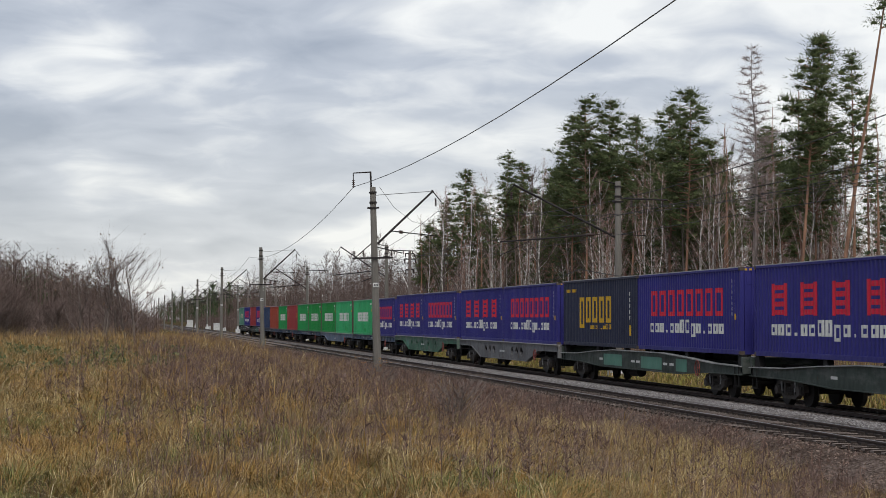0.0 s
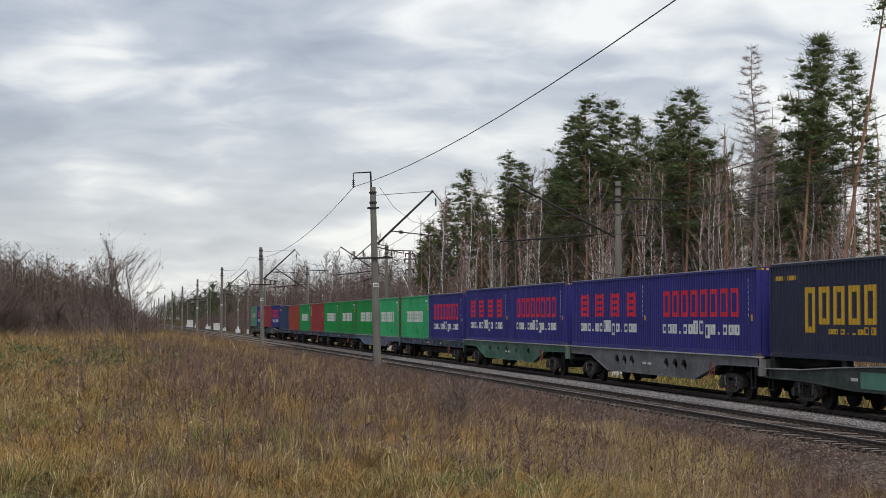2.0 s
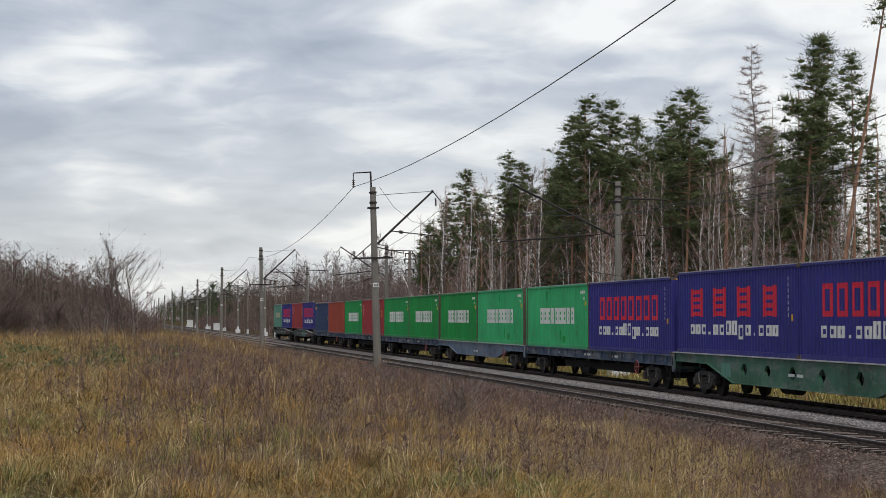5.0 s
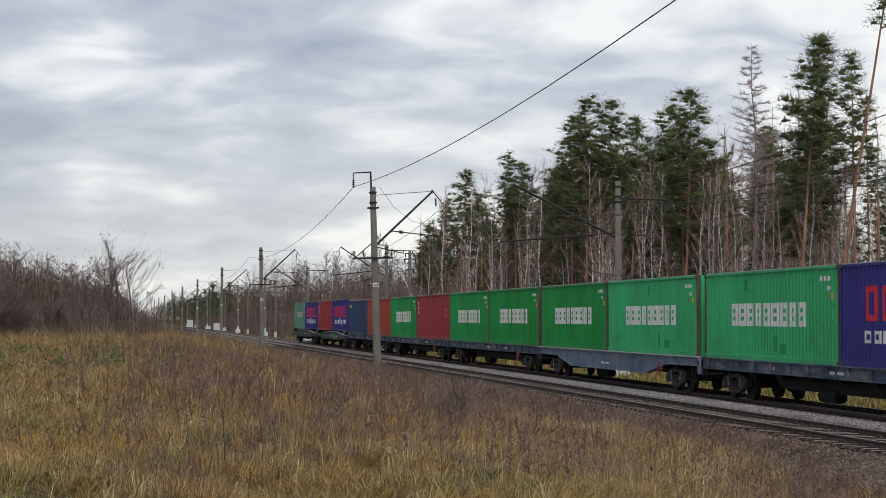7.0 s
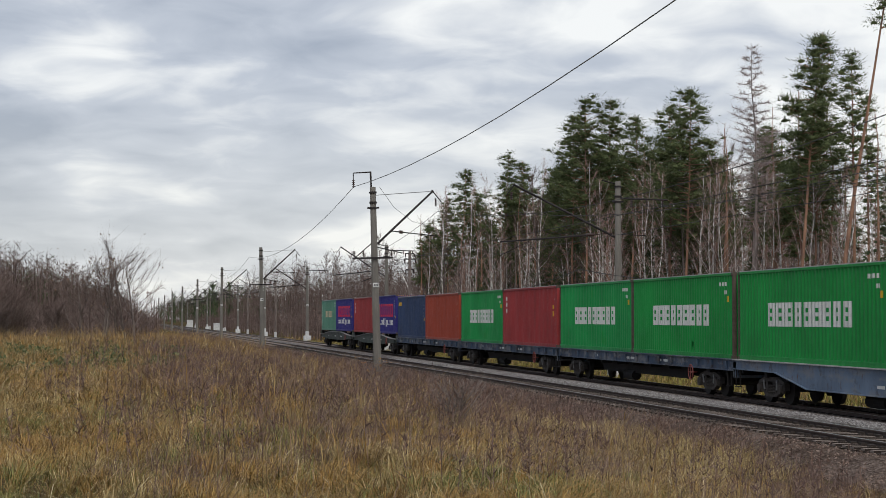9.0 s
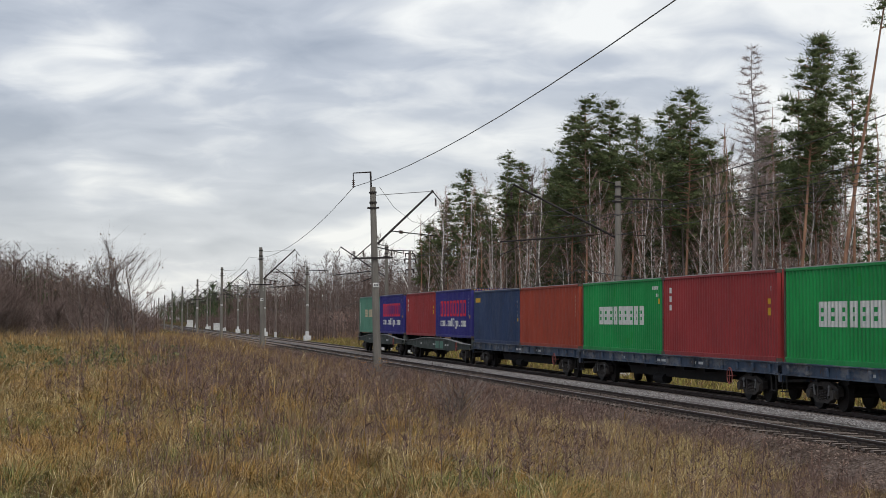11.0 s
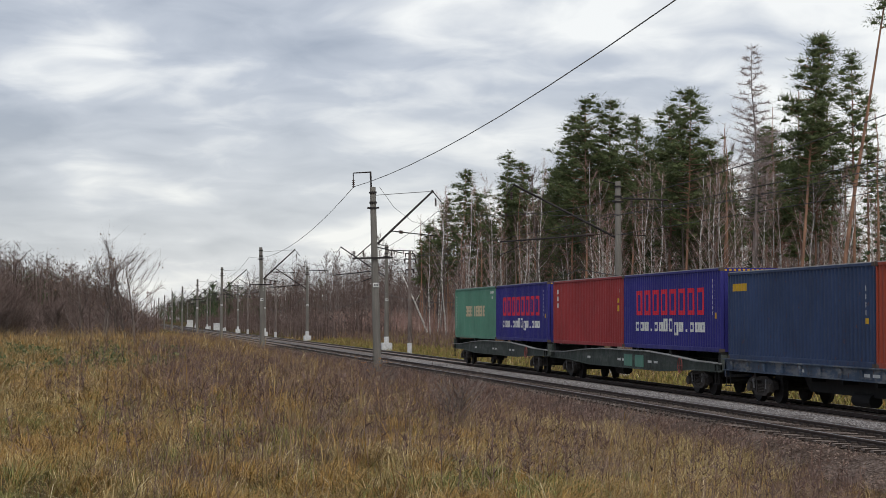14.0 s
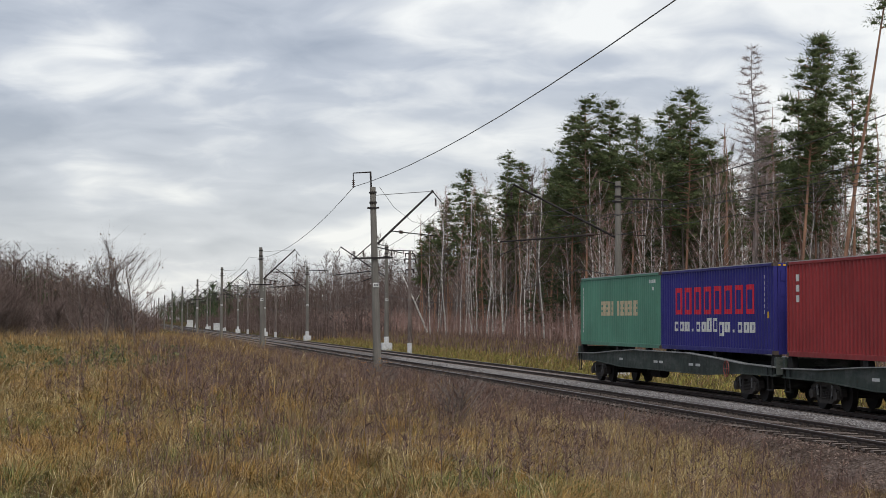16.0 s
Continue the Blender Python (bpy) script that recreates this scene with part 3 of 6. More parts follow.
def bramble():
    """Low mounds of small green leaves on the rise before the bushes."""
    rng = np.random.default_rng(47)
    T = []
    for _ in range(46):
        x, y = rng.uniform(-6.5, 2.8), rng.uniform(58, 98)
        n = 320
        r = rng.uniform(0.5, 1.3)
        d = rng.normal(0, 0.5, (n, 2)) * np.array([r, r])
        z = field_height(x + d[:, 0], y + d[:, 1]) + rng.uniform(0.05, 0.5, n) * np.exp(-(d ** 2).sum(1) / r ** 2)
        p = np.column_stack([x + d[:, 0], y + d[:, 1], z])
        T.append(p[:, None] + rng.normal(0, 0.045, (n, 3, 3)))
    tagged(new("bramble_leaves", triangles("bramble_leaves", np.concatenate(T), MAT["bramble"])), "low green bramble leaves over the rise", "bramble", kind="stuff")


def build_grass():
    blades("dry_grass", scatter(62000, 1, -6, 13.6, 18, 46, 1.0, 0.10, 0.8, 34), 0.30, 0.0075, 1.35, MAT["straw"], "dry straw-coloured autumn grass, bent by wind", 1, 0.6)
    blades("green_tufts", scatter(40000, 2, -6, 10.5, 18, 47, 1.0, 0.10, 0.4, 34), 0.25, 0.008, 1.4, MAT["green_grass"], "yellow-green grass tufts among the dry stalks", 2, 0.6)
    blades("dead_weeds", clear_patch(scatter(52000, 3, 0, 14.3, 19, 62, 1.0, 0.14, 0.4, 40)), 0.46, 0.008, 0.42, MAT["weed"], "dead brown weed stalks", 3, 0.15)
    tussocks("mixed_tussocks", 1500, 41, -5, 12.5, 19, 64, -1, 2, 40, 0.48, MAT["tussock"], "bent tussocks of rusty, straw and olive autumn grass")
    tussocks("orange_tussocks", 1700, 51, -5, 7.0, 19, 52, 0.66, 2.0, 50, 0.46, MAT["ochre"], "bent tussocks of rusty orange grass")
    tussocks("green_tussocks", 1700, 52, -5, 7.5, 19, 56, -1.0, 0.24, 50, 0.44, MAT["fresh_grass"], "bent tussocks of green grass")
    tussocks("straw_tussocks", 2400, 53, -5, 12.0, 19, 66, 0.40, 0.58, 44, 0.54, MAT["yellow_straw"], "bent tussocks of pale straw grass")
    tussocks("brown_tussocks", 2600, 54, 3.0, 14.0, 24, 70, 0.12, 0.44, 44, 0.50, MAT["weed"], "bent tussocks of dead brown grass")
    blades("ridge_grass", scatter(9000, 55, -9, 9, 78, 112, 1.0, 0.3), 0.95, 0.018, 0.6, MAT["straw"], "tall feathery grass on the rise", 56, 0.5)
    blades("yellow_patch", scatter(26000, 42, 11.0, 13.9, 36, 52, 1.0, 0.22, 0.75, 60), 0.46, 0.010, 0.8, MAT["yellow_straw"], "pale yellow grass patch beside the ballast", 43, 0.5)
    blades("trackside_weeds", scatter(24000, 44, 11.5, 14.25, 85, 340, 1.0, 0.5), 0.72, 0.032, 0.4, MAT["weed"], "tall dead weeds along the track", 45, 0.2)
    bramble()
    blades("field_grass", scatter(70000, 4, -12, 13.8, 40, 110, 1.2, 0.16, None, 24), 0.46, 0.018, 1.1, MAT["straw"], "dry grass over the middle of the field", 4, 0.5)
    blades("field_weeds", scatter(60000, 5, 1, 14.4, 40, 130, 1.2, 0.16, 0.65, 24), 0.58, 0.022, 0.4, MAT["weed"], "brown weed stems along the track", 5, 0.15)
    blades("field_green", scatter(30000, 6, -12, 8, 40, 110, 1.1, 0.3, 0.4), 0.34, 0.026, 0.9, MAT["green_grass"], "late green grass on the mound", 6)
    blades("far_grass", scatter(30000, 7, -30, 13.8, 105, 330, 1.4, 0.8), 0.62, 0.06, 0.6, MAT["straw"], "pale grass further along the line", 7)
    blades("shoulder_litter", scatter(16000, 11, 13.8, 15.75, 36, 90, 1.0, 0.2, 0.6, 20), 0.11, 0.022, 2.2, MAT["weed"], "dead leaf and stalk litter on the ballast shoulder", 12, 0.3, "litter")
    blades("shoulder_weeds", scatter(26000, 9, 13.2, 15.55, 46, 150, 0.9, 0.16, 0.7, 20), 0.30, 0.014, 0.5, MAT["weed"], "dead weeds growing up the ballast shoulder", 9, 0.3)
    blades("orange_tufts", scatter(42000, 12, -6, 9.5, 18, 50, 1.0, 0.13, 0.4, 70), 0.30, 0.009, 1.5, MAT["ochre"], "rusty orange grass tufts", 13, 0.7)
    blades("bright_green_tufts", scatter(24000, 13, -6, 8.5, 18, 48, 1.0, 0.13, 0.35, 70), 0.30, 0.010, 1.2, MAT["fresh_grass"], "fresh green grass tufts", 14, 0.7)
    blades("pale_stalks", scatter(5200, 14, -6, 13.5, 18, 64, 1.0), 0.42, 0.0065, 1.3, MAT["pale_straw"], "pale bleached grass stalks lying every way", 15, 0.8)
    # dark seed stalks, each a thin stem with a bristle of short dry side stems
    rng = np.random.default_rng(90)
    P = scatter(1100, 10, -1.5, 13.9, 19, 78, 1.0, 0.35, None, 6)
    T = []
    for p in P:
        h = rng.uniform(0.55, 1.15)
        top = p + np.array([rng.normal(0, 0.12), rng.normal(0, 0.12), h])
        T.append(slivers(rng, p[None], top[None], np.array([0.007])))
        T.append(slivers(rng, top[None] - np.array([[0, 0, h * 0.02]]), p[None] + (top - p)[None] * 0.3, np.array([0.006])))
        k = 26
        f = rng.uniform(0.35, 1.0, (k, 1))
        b0 = p + (top - p) * f
        d = rng.normal(0, 1, (k, 3)) * np.array([1, 1, 0.3]) + np.array([0, 0, 1.0])
        T.append(slivers(rng, b0, b0 + d * rng.uniform(0.03, 0.13, (k, 1)) * (1.35 - f), np.full(k, 0.007)))
    tagged(new("seed_stalks", triangles("seed_stalks", np.concatenate(T), MAT["weed"])), "dark dead seed stalks standing in the grass", "weeds", kind="stuff")
    blades("tall_reeds", scatter(2000, 8, -6, 13.5, 20, 110, 0.9, 0.5), 1.1, 0.014, 0.35, MAT["straw"], "tall pale grass stems with bent tips", 8, 0.6)


def build_verge():
    rng = np.random.default_rng(31)
    def strip(n, x0, x1, y0, y1, power):
        x, y = rng.uniform(x0, x1, n), y0 + (y1 - y0) * rng.random(n) ** power
        return np.column_stack([x, y, field_height(x, y) - 0.02])
    blades("verge_grass", strip(42000, 24.3, 37, 45, 260, 1.2), 0.38, 0.045, 0.6, MAT["verge"], "yellow-green grass on the strip before the forest", 21)
    blades("verge_weeds", strip(26000, 30, 42, 50, 300, 1.2), 0.85, 0.04, 0.3, MAT["weed"], "reddish brown weeds at the forest edge", 22, 0.15)
    blades("verge_straw", strip(12000, 26, 42, 50, 300, 1.2), 0.6, 0.04, 0.5, MAT["straw"], "straw grass at the forest edge", 23)


# ---------------------------------------------------------------- trees
def slivers(rng, base, tip, w):
    """Thin triangles from base points to tips, w wide at the base."""
    d = tip - base
    s = np.cross(d, rng.normal(0, 1, d.shape))
    s = s / (np.linalg.norm(s, axis=1, keepdims=True) + 1e-9) * np.reshape(w, (-1, 1))
    return np.stack([base - s, base + s, tip], 1)


def pine_parts(seed, H, crown_from, spread, clumps=250, per=30, lean=0.0, needle="needle"):
    """Trunk with limbs, and a crown of many needle tufts, for a tree of height H."""
    rng = np.random.default_rng(seed)
    trunk = Shape()
    k = 9
    bend = rng.normal(0, 0.12, (k, 2)).cumsum(0) * 0.5
    axis = [Vector((bend[i, 0] + lean * (i / (k - 1)) ** 1.3 * H, bend[i, 1], H * i / (k - 1) - 0.3 * (i == 0))) for i in range(k)]
    r0 = 0.0068 * min(H, 19) + 0.015
    trunk.path(axis, [r0 * (1 - 0.88 * i / (k - 1)) for i in range(k)], 8)

    def on_axis(h):
        q = np.clip(h / H, 0, 0.999) * (k - 1)
        i = int(q)
        return axis[i].lerp(axis[i + 1], q - i)

    tris, outs = [], []
    limbs = int(clumps / 5)
    for j in range(limbs):
        f = ((j + rng.random()) / limbs) ** 0.9
        h = H * (crown_from + (0.985 - crown_from) * f)
        prof = min(1.0, 0.45 + 2.2 * f) * min(1.0, 0.10 + 1.55 * (1 - f)) ** 0.8
        L = spread * max(0.12, prof) * rng.uniform(0.55, 1.2)
        if f < 0.2 and rng.random() < 0.4:
            continue
        o = on_axis(h)
        a = 2.4 * j + rng.uniform(-0.7, 0.7)
        end = o + Vector((math.cos(a) * L, math.sin(a) * L, L * rng.uniform(0.0, 0.45)))
        trunk.path([o, o.lerp(end, 0.5) + Vector((0, 0, -0.05 * L)), end], [0.055 * (1 - 0.7 * f) + 0.012, 0.028, 0.01], 3)
        m = max(2, int(round(6.5 * L / 2.6)))
        for c in range(m):
            q = 0.30 + 0.75 * rng.random() ** 0.8
            p = np.array(o.lerp(end, q)) + rng.normal(0, 1, 3) * np.array([0.24, 0.24, 0.22])
            R = rng.uniform(0.36, 0.62) * (0.8 + 0.2 * spread / 2.5)
            n = per
            base = p + rng.normal(0, 0.40, (n, 3)) * R * np.array([1.35, 1.35, 0.62])
            out = (base - p) / R * 0.6 + rng.normal(0, 0.30, (n, 3)) + np.array([0, 0, 0.25])
            tip = base + out * rng.uniform(0.20, 0.40, (n, 1))
            tris.append(slivers(rng, base, tip, rng.uniform(0.013, 0.028, n)))
            outs.append((p - np.array(o)) * np.array([0.5, 0.5, 0.3]) / max(0.4, L) + (base - p) / R * 0.9 + np.array([0, 0, 0.35]))
            # the dense heart of the tuft
            w = np.arange(8) * (2 * math.pi / 7)
            r = rng.uniform(0.30, 0.68, 8) * R
            r[7] = r[0]
            rim = p + np.column_stack([np.cos(w) * r, np.sin(w) * r, rng.normal(0, 0.05, 8)])
            hi, lo = p + np.array([0, 0, 0.28 * R]), p - np.array([0, 0, 0.20 * R])
            for cap in (hi, lo):
                tris.append(np.stack([rim[:-1], rim[1:], np.broadcast_to(cap, (7, 3))], 1))
                outs.append((rim[:-1] + rim[1:]) / 2 - p + (cap - p) + np.array([0, 0, 0.1]))
    # a leading shoot
    top = np.array(axis[-1])
    n = per * 2
    dirs = rng.normal(0, 1, (n, 3)) * np.array([0.5, 0.5, 0.6]) + np.array([0, 0, 0.35])
    tris.append(slivers(rng, top - np.array([0, 0, 0.5]) + 0 * dirs, top - np.array([0, 0, 0.35]) + dirs * 0.32, np.full(n, 0.02)))
    outs.append(dirs)
    W = np.concatenate(outs)
    return trunk, np.concatenate(tris), W / (np.linalg.norm(W, axis=1, keepdims=True) + 1e-6)


def pine(name, seed, H, crown_from, spread, label, at, clumps=250, per=30, lean=0.0, needle="needle"):
    trunk, crown, outward = pine_parts(seed, H, crown_from, spread, clumps, per, lean)
    thing = tagged(new(name), label, "tree", group="forest trees")
    thing.matrix_basis = at
    part("trunk", trunk, MAT["pine_bark"], thing, smooth=True)
    part("crown", triangles("crown", crown, MAT[needle], outward), None, thing)
    return thing


def bare_parts(seed, H, r0, branches, twigs, spread, first=0.25, lean=0.05, twig_w=0.012, up=0.75):
    """Leafless tree: bent trunk, limbs and a haze of fine twigs."""
    rng = np.random.default_rng(seed)
    s = Shape()
    k = 8
    bx = rng.normal(0, 0.16, (k, 2)).cumsum(0) * H / 18
    ln = rng.normal(0, lean, 2)
    axis = [Vector((bx[i, 0] + ln[0] * H * i / k, bx[i, 1] + ln[1] * H * i / k, H * i / (k - 1) - 0.3 * (i == 0))) for i in range(k)]
    s.path(axis, [r0 * (1 - 0.9 * i / (k - 1)) + 0.006 for i in range(k)], 6)
    ends = []
    for b in range(branches):
        f = first + (0.97 - first) * (b + rng.random()) / branches
        q = f * (k - 1)
        o = axis[int(q)].lerp(axis[min(k - 1, int(q) + 1)], q - int(q))
        a = rng.uniform(0, 2 * math.pi)
        L = spread * (1.15 - f) * rng.uniform(0.6, 1.3) + 0.4
        e1 = o + Vector((math.cos(a) * L * 0.5, math.sin(a) * L * 0.5, L * 0.5 * up * rng.uniform(0.6, 1.3)))
        e2 = e1 + Vector((math.cos(a + rng.normal(0, 0.4)) * L * 0.45, math.sin(a + rng.normal(0, 0.4)) * L * 0.45, L * 0.6 * up * rng.uniform(0.5, 1.4)))
        rb = r0 * (1 - f) * 0.28 + 0.009
        s.path([o, e1, e2], [rb, rb * 0.6, 0.006], 3)
        ends += [(o, e1), (e1, e2), (e1, e2)]
    ends += [(axis[-3], axis[-1])] * 3
    A = np.array([e[0] for e in ends])
    B = np.array([e[1] for e in ends])
    i = rng.integers(0, len(ends), twigs)
    base = A[i] + (B[i] - A[i]) * rng.random((twigs, 1))
    d = (B[i] - A[i]) / (np.linalg.norm(B[i] - A[i], axis=1, keepdims=True) + 1e-6) + rng.normal(0, 0.55, (twigs, 3)) + np.array([0, 0, 0.25])
    tip = base + d * rng.uniform(0.35, 1.1, (twigs, 1)) * min(1.0, 0.2 * spread + 0.2)
    T = slivers(rng, base, tip, rng.uniform(0.5, 1.0, twigs) * twig_w)
    return s, T


def bare_tree(name, seed, H, r0, label, at, bark_key, twig_key="twig", branches=26, twigs=900, spread=3.2, first=0.25, lean=0.05, twig_w=0.012, up=0.75):
    s, T = bare_parts(seed, H, r0, branches, twigs, spread, first, lean, twig_w, up)
    thing = tagged(new(name), label, "tree", group="forest trees")
    thing.matrix_basis = at
    part("trunk", s, MAT[bark_key], thing, smooth=True)
    part("crown", triangles("crown", T, MAT[twig_key]), None, thing, "fine bare twigs")
    return thing


def dead_conifer(seed, H, spread, at):
    """A larch without needles: level whorled branches, each with a fan of fine hanging twigs."""
    rng = np.random.default_rng(seed)
    s, T = Shape(), []
    k = 8
    bend = rng.normal(0, 0.07, (k, 2)).cumsum(0)
    axis = [Vector((bend[i, 0], bend[i, 1], H * i / (k - 1) - 0.3 * (i == 0))) for i in range(k)]
    s.path(axis, [0.15 * (1 - 0.93 * i / (k - 1)) for i in range(k)], 7)
    for b in range(74):
        f = (b + rng.random()) / 74
        q = (0.50 + 0.495 * f) * (k - 1)
        o = axis[int(q)].lerp(axis[min(k - 1, int(q) + 1)], q - int(q))
        L = spread * min(1.0, 0.55 + 2.0 * f) * (1.0 - f) ** 0.55 * rng.uniform(0.55, 1.15) + 0.12
        a = 2.4 * b + rng.normal(0, 0.3)
        e = o + Vector((math.cos(a) * L, math.sin(a) * L, L * rng.uniform(-0.12, 0.28)))
        m = o.lerp(e, 0.55) - Vector((0, 0, 0.08 * L))
        s.path([o, m, e], [0.026 * (1 - 0.6 * f), 0.014, 0.005], 3)
        n = int(40 + 60 * L)
        t = rng.random((n, 1))
        base = np.array(m) + (np.array(e) - np.array(m)) * (t * 1.6 - 0.6)
        d = (np.array(e) - np.array(o)) / L * 0.5 + rng.normal(0, 0.6, (n, 3)) + np.array([0, 0, 0.1])
        tip = base + d * rng.uniform(0.12, 0.42, (n, 1))
        T.append(slivers(rng, base, tip, rng.uniform(0.006, 0.012, n)))
    thing = tagged(new("dead_conifer"), "tall dead conifer with thin pale brown branches", "tree", group="forest trees")
    thing.matrix_basis = at
    part("trunk", s, MAT["dead_bark"], thing, smooth=True)
    part("crown", triangles("crown", np.concatenate(T), MAT["grey_twig"]), None, thing, "fine pinkish bare twigs")


def stand(x, y, turn=0.0, k=1.0, drop=0.0):
    return pose(x, y, float(field_height(x, y)) - drop, 0, 0, turn)


def build_forest():
    rng = np.random.default_rng(77)
    # edge pines: x, y, height, crown start, spread, lean
    edge = [(44, 233.6, 21.6, 0.40, 2.4), (46, 233.2, 18.6, 0.42, 2.2), (43, 206.4, 21.1, 0.42, 2.3), (46, 204.5, 20.2, 0.48, 2.2), (48, 202.4, 19.4, 0.45, 2.6),
            (44, 176.7, 22.3, 0.42, 3.2), (42, 163.7, 22.5, 0.45, 3.3), (44, 163.3, 22.4, 0.42, 3.0), (47, 168.3, 17.2, 0.4, 2.6), (45, 156.0, 20.0, 0.45, 2.0),
            (43, 140.8, 19.2, 0.40, 2.7), (42, 133.6, 19.6, 0.42, 2.9), (46, 142.1, 15.1, 0.4, 2.2), (50, 150.6, 15.3, 0.35, 2.2), (46, 124.8, 15.4, 0.5, 1.8),
            (46, 120.4, 12.9, 0.45, 2.0), (43, 110.1, 15.0, 0.5, 2.0), (41, 102.3, 19.1, 0.54, 1.95), (45, 108.4, 18.9, 0.55, 0.95),
            (37.8, 93.3, 25.5, 0.70, 1.1), (44, 255.9, 15.7, 0.35, 2.3), (46, 275.0, 14.1, 0.35, 2.2), (45, 250.2, 18.5, 0.38, 2.5),
            (47, 190, 18.5, 0.45, 2.4), (49, 181, 19.5, 0.45, 2.6), (48, 220, 18.5, 0.4, 2.4),
            (47, 158, 17.0, 0.38, 2.8), (50, 166, 18.5, 0.40, 2.8), (49, 175, 17.5, 0.36, 2.8), (48, 146, 15.5, 0.36, 2.5), (50, 196, 17.5, 0.36, 2.7), (50, 212, 17.0, 0.34, 2.6), (50, 230, 17.0, 0.32, 2.6), (49, 244, 15.5, 0.30, 2.5)]
    for i, (x, y, H, c, w) in enumerate(edge):
        lean = {17: 0.10, 19: 0.158}.get(i, 0.02 * rng.normal())
        x = x - 2.0 if i == 17 else x
        pine("scots_pine", 100 + i, H, c, w, "tall scots pine, orange trunk and dark green crown", stand(x, y, 0), 120 if i == 19 else 190 if i == 18 else 360, 66, lean)
    # shared smaller pines and spruces deeper in
    kinds = [pine("scots_pine", 200 + i, 17.5 + 1.3 * i, 0.5, 2.1, "scots pine standing deeper in the forest", stand(52 + 3 * i, 100 + 30 * i), 180, 40) for i in range(4)]
    for i in range(58):
        x, y = rng.uniform(49, 82), rng.uniform(118, 250)
        ob = copy_thing(kinds[i % 4], stand(x, y, rng.uniform(0, 360)))
        ob.scale = [min(0.92, (2.7 + 0.078 * math.hypot(x, y)) / (17.5 + 1.3 * (i % 4))) * rng.uniform(0.8, 1.0)] * 3
    spruces = [pine("young_spruce", 240 + i, 7.5 + 2.5 * i, 0.08, 1.5, "young dark spruce in the understorey", stand(45 + 2 * i, 128 + 22 * i), 170, 40, needle="spruce") for i in range(3)]
    for i in range(46):
        copy_thing(spruces[i % 3], stand(rng.uniform(43, 66), rng.uniform(80, 260), rng.uniform(0, 360)))
    # the dead larch with pale twigs
    dead_conifer(301, 20.2, 2.15, stand(41, 115.1))
    dead_conifer(302, 16.6, 1.5, stand(41.9, 117.6))
    # birches on the edge
    birches = [bare_tree("birch", 400 + i, 10 + 1.5 * i, 0.085, "leafless white-barked birch at the forest edge", stand(40.5, 88 + 17 * i), "birch_bark", "twig", 16, 1100, 1.5, 0.35, 0.06, 0.007, 1.3) for i in range(6)]
    for i in range(92):
        x = rng.uniform(38.5, 50)
        y = 78 + 185 * rng.random() ** 1.5
        ob = copy_thing(birches[i % 6], stand(x, y, rng.uniform(0, 360)))
        ob.scale = [min(rng.uniform(0.75, 1.15), (2.7 + 0.075 * math.hypot(x, y)) / (10 + 1.5 * (i % 6)))] * 3
    # grey-brown leafless trees
    bare = [bare_tree("alder", 450 + i, 12 + 1.6 * i, 0.12, "leafless grey-brown alder in the forest", stand(47 + i, 92 + 30 * i), "grey_bark", "dark_twig", 34, 3000, 2.5, 0.2, 0.03, 0.009, 1.1) for i in range(5)]
    for i in range(130):
        if i < 62:
            x, y = rng.uniform(41, 72), rng.uniform(75, 290)
        else:
            x, y = rng.uniform(38, 75), rng.uniform(240, 520)
        ob = copy_thing(bare[i % 5], stand(x, y, rng.uniform(0, 360)))
        ob.scale = [rng.uniform(0.75, 1.1) if i < 62 else rng.uniform(0.7, 0.98)] * 3
    pinkish = [bare_tree("bare_pine_trunk", 480 + i, 15 + i, 0.13, "bare reddish pine trunk between other trees", stand(48, 95 + 35 * i), "pine_bark", "twig", 8, 120, 1.5, 0.5, 0.015) for i in range(3)]
    for i in range(90):
        x, y = rng.uniform(42, 70), rng.uniform(78, 280)
        copy_thing(pinkish[i % 3], stand(x, y, rng.uniform(0, 360)))


def leaning_birch(x, y):
    thing = tagged(new("leaning_birch"), "dead white birch leaning across the forest edge", "tree", group="forest trees")
    thing.matrix_basis = stand(x, y)
    part("trunk", Shape().path([(0, 0, -0.3), (-0.9, 0, 2.0), (-2.2, 0, 5.0), (-3.7, 0, 8.2)], [0.16, 0.13, 0.10, 0.04], 8), MAT["birch_bark"], thing, smooth=True)
    part("limb", Shape().path([(-1.9, 0, 4.3), (-1.2, 0.1, 5.6), (-0.9, 0.2, 6.6)], [0.05, 0.03, 0.01], 5), MAT["birch_bark"], thing)


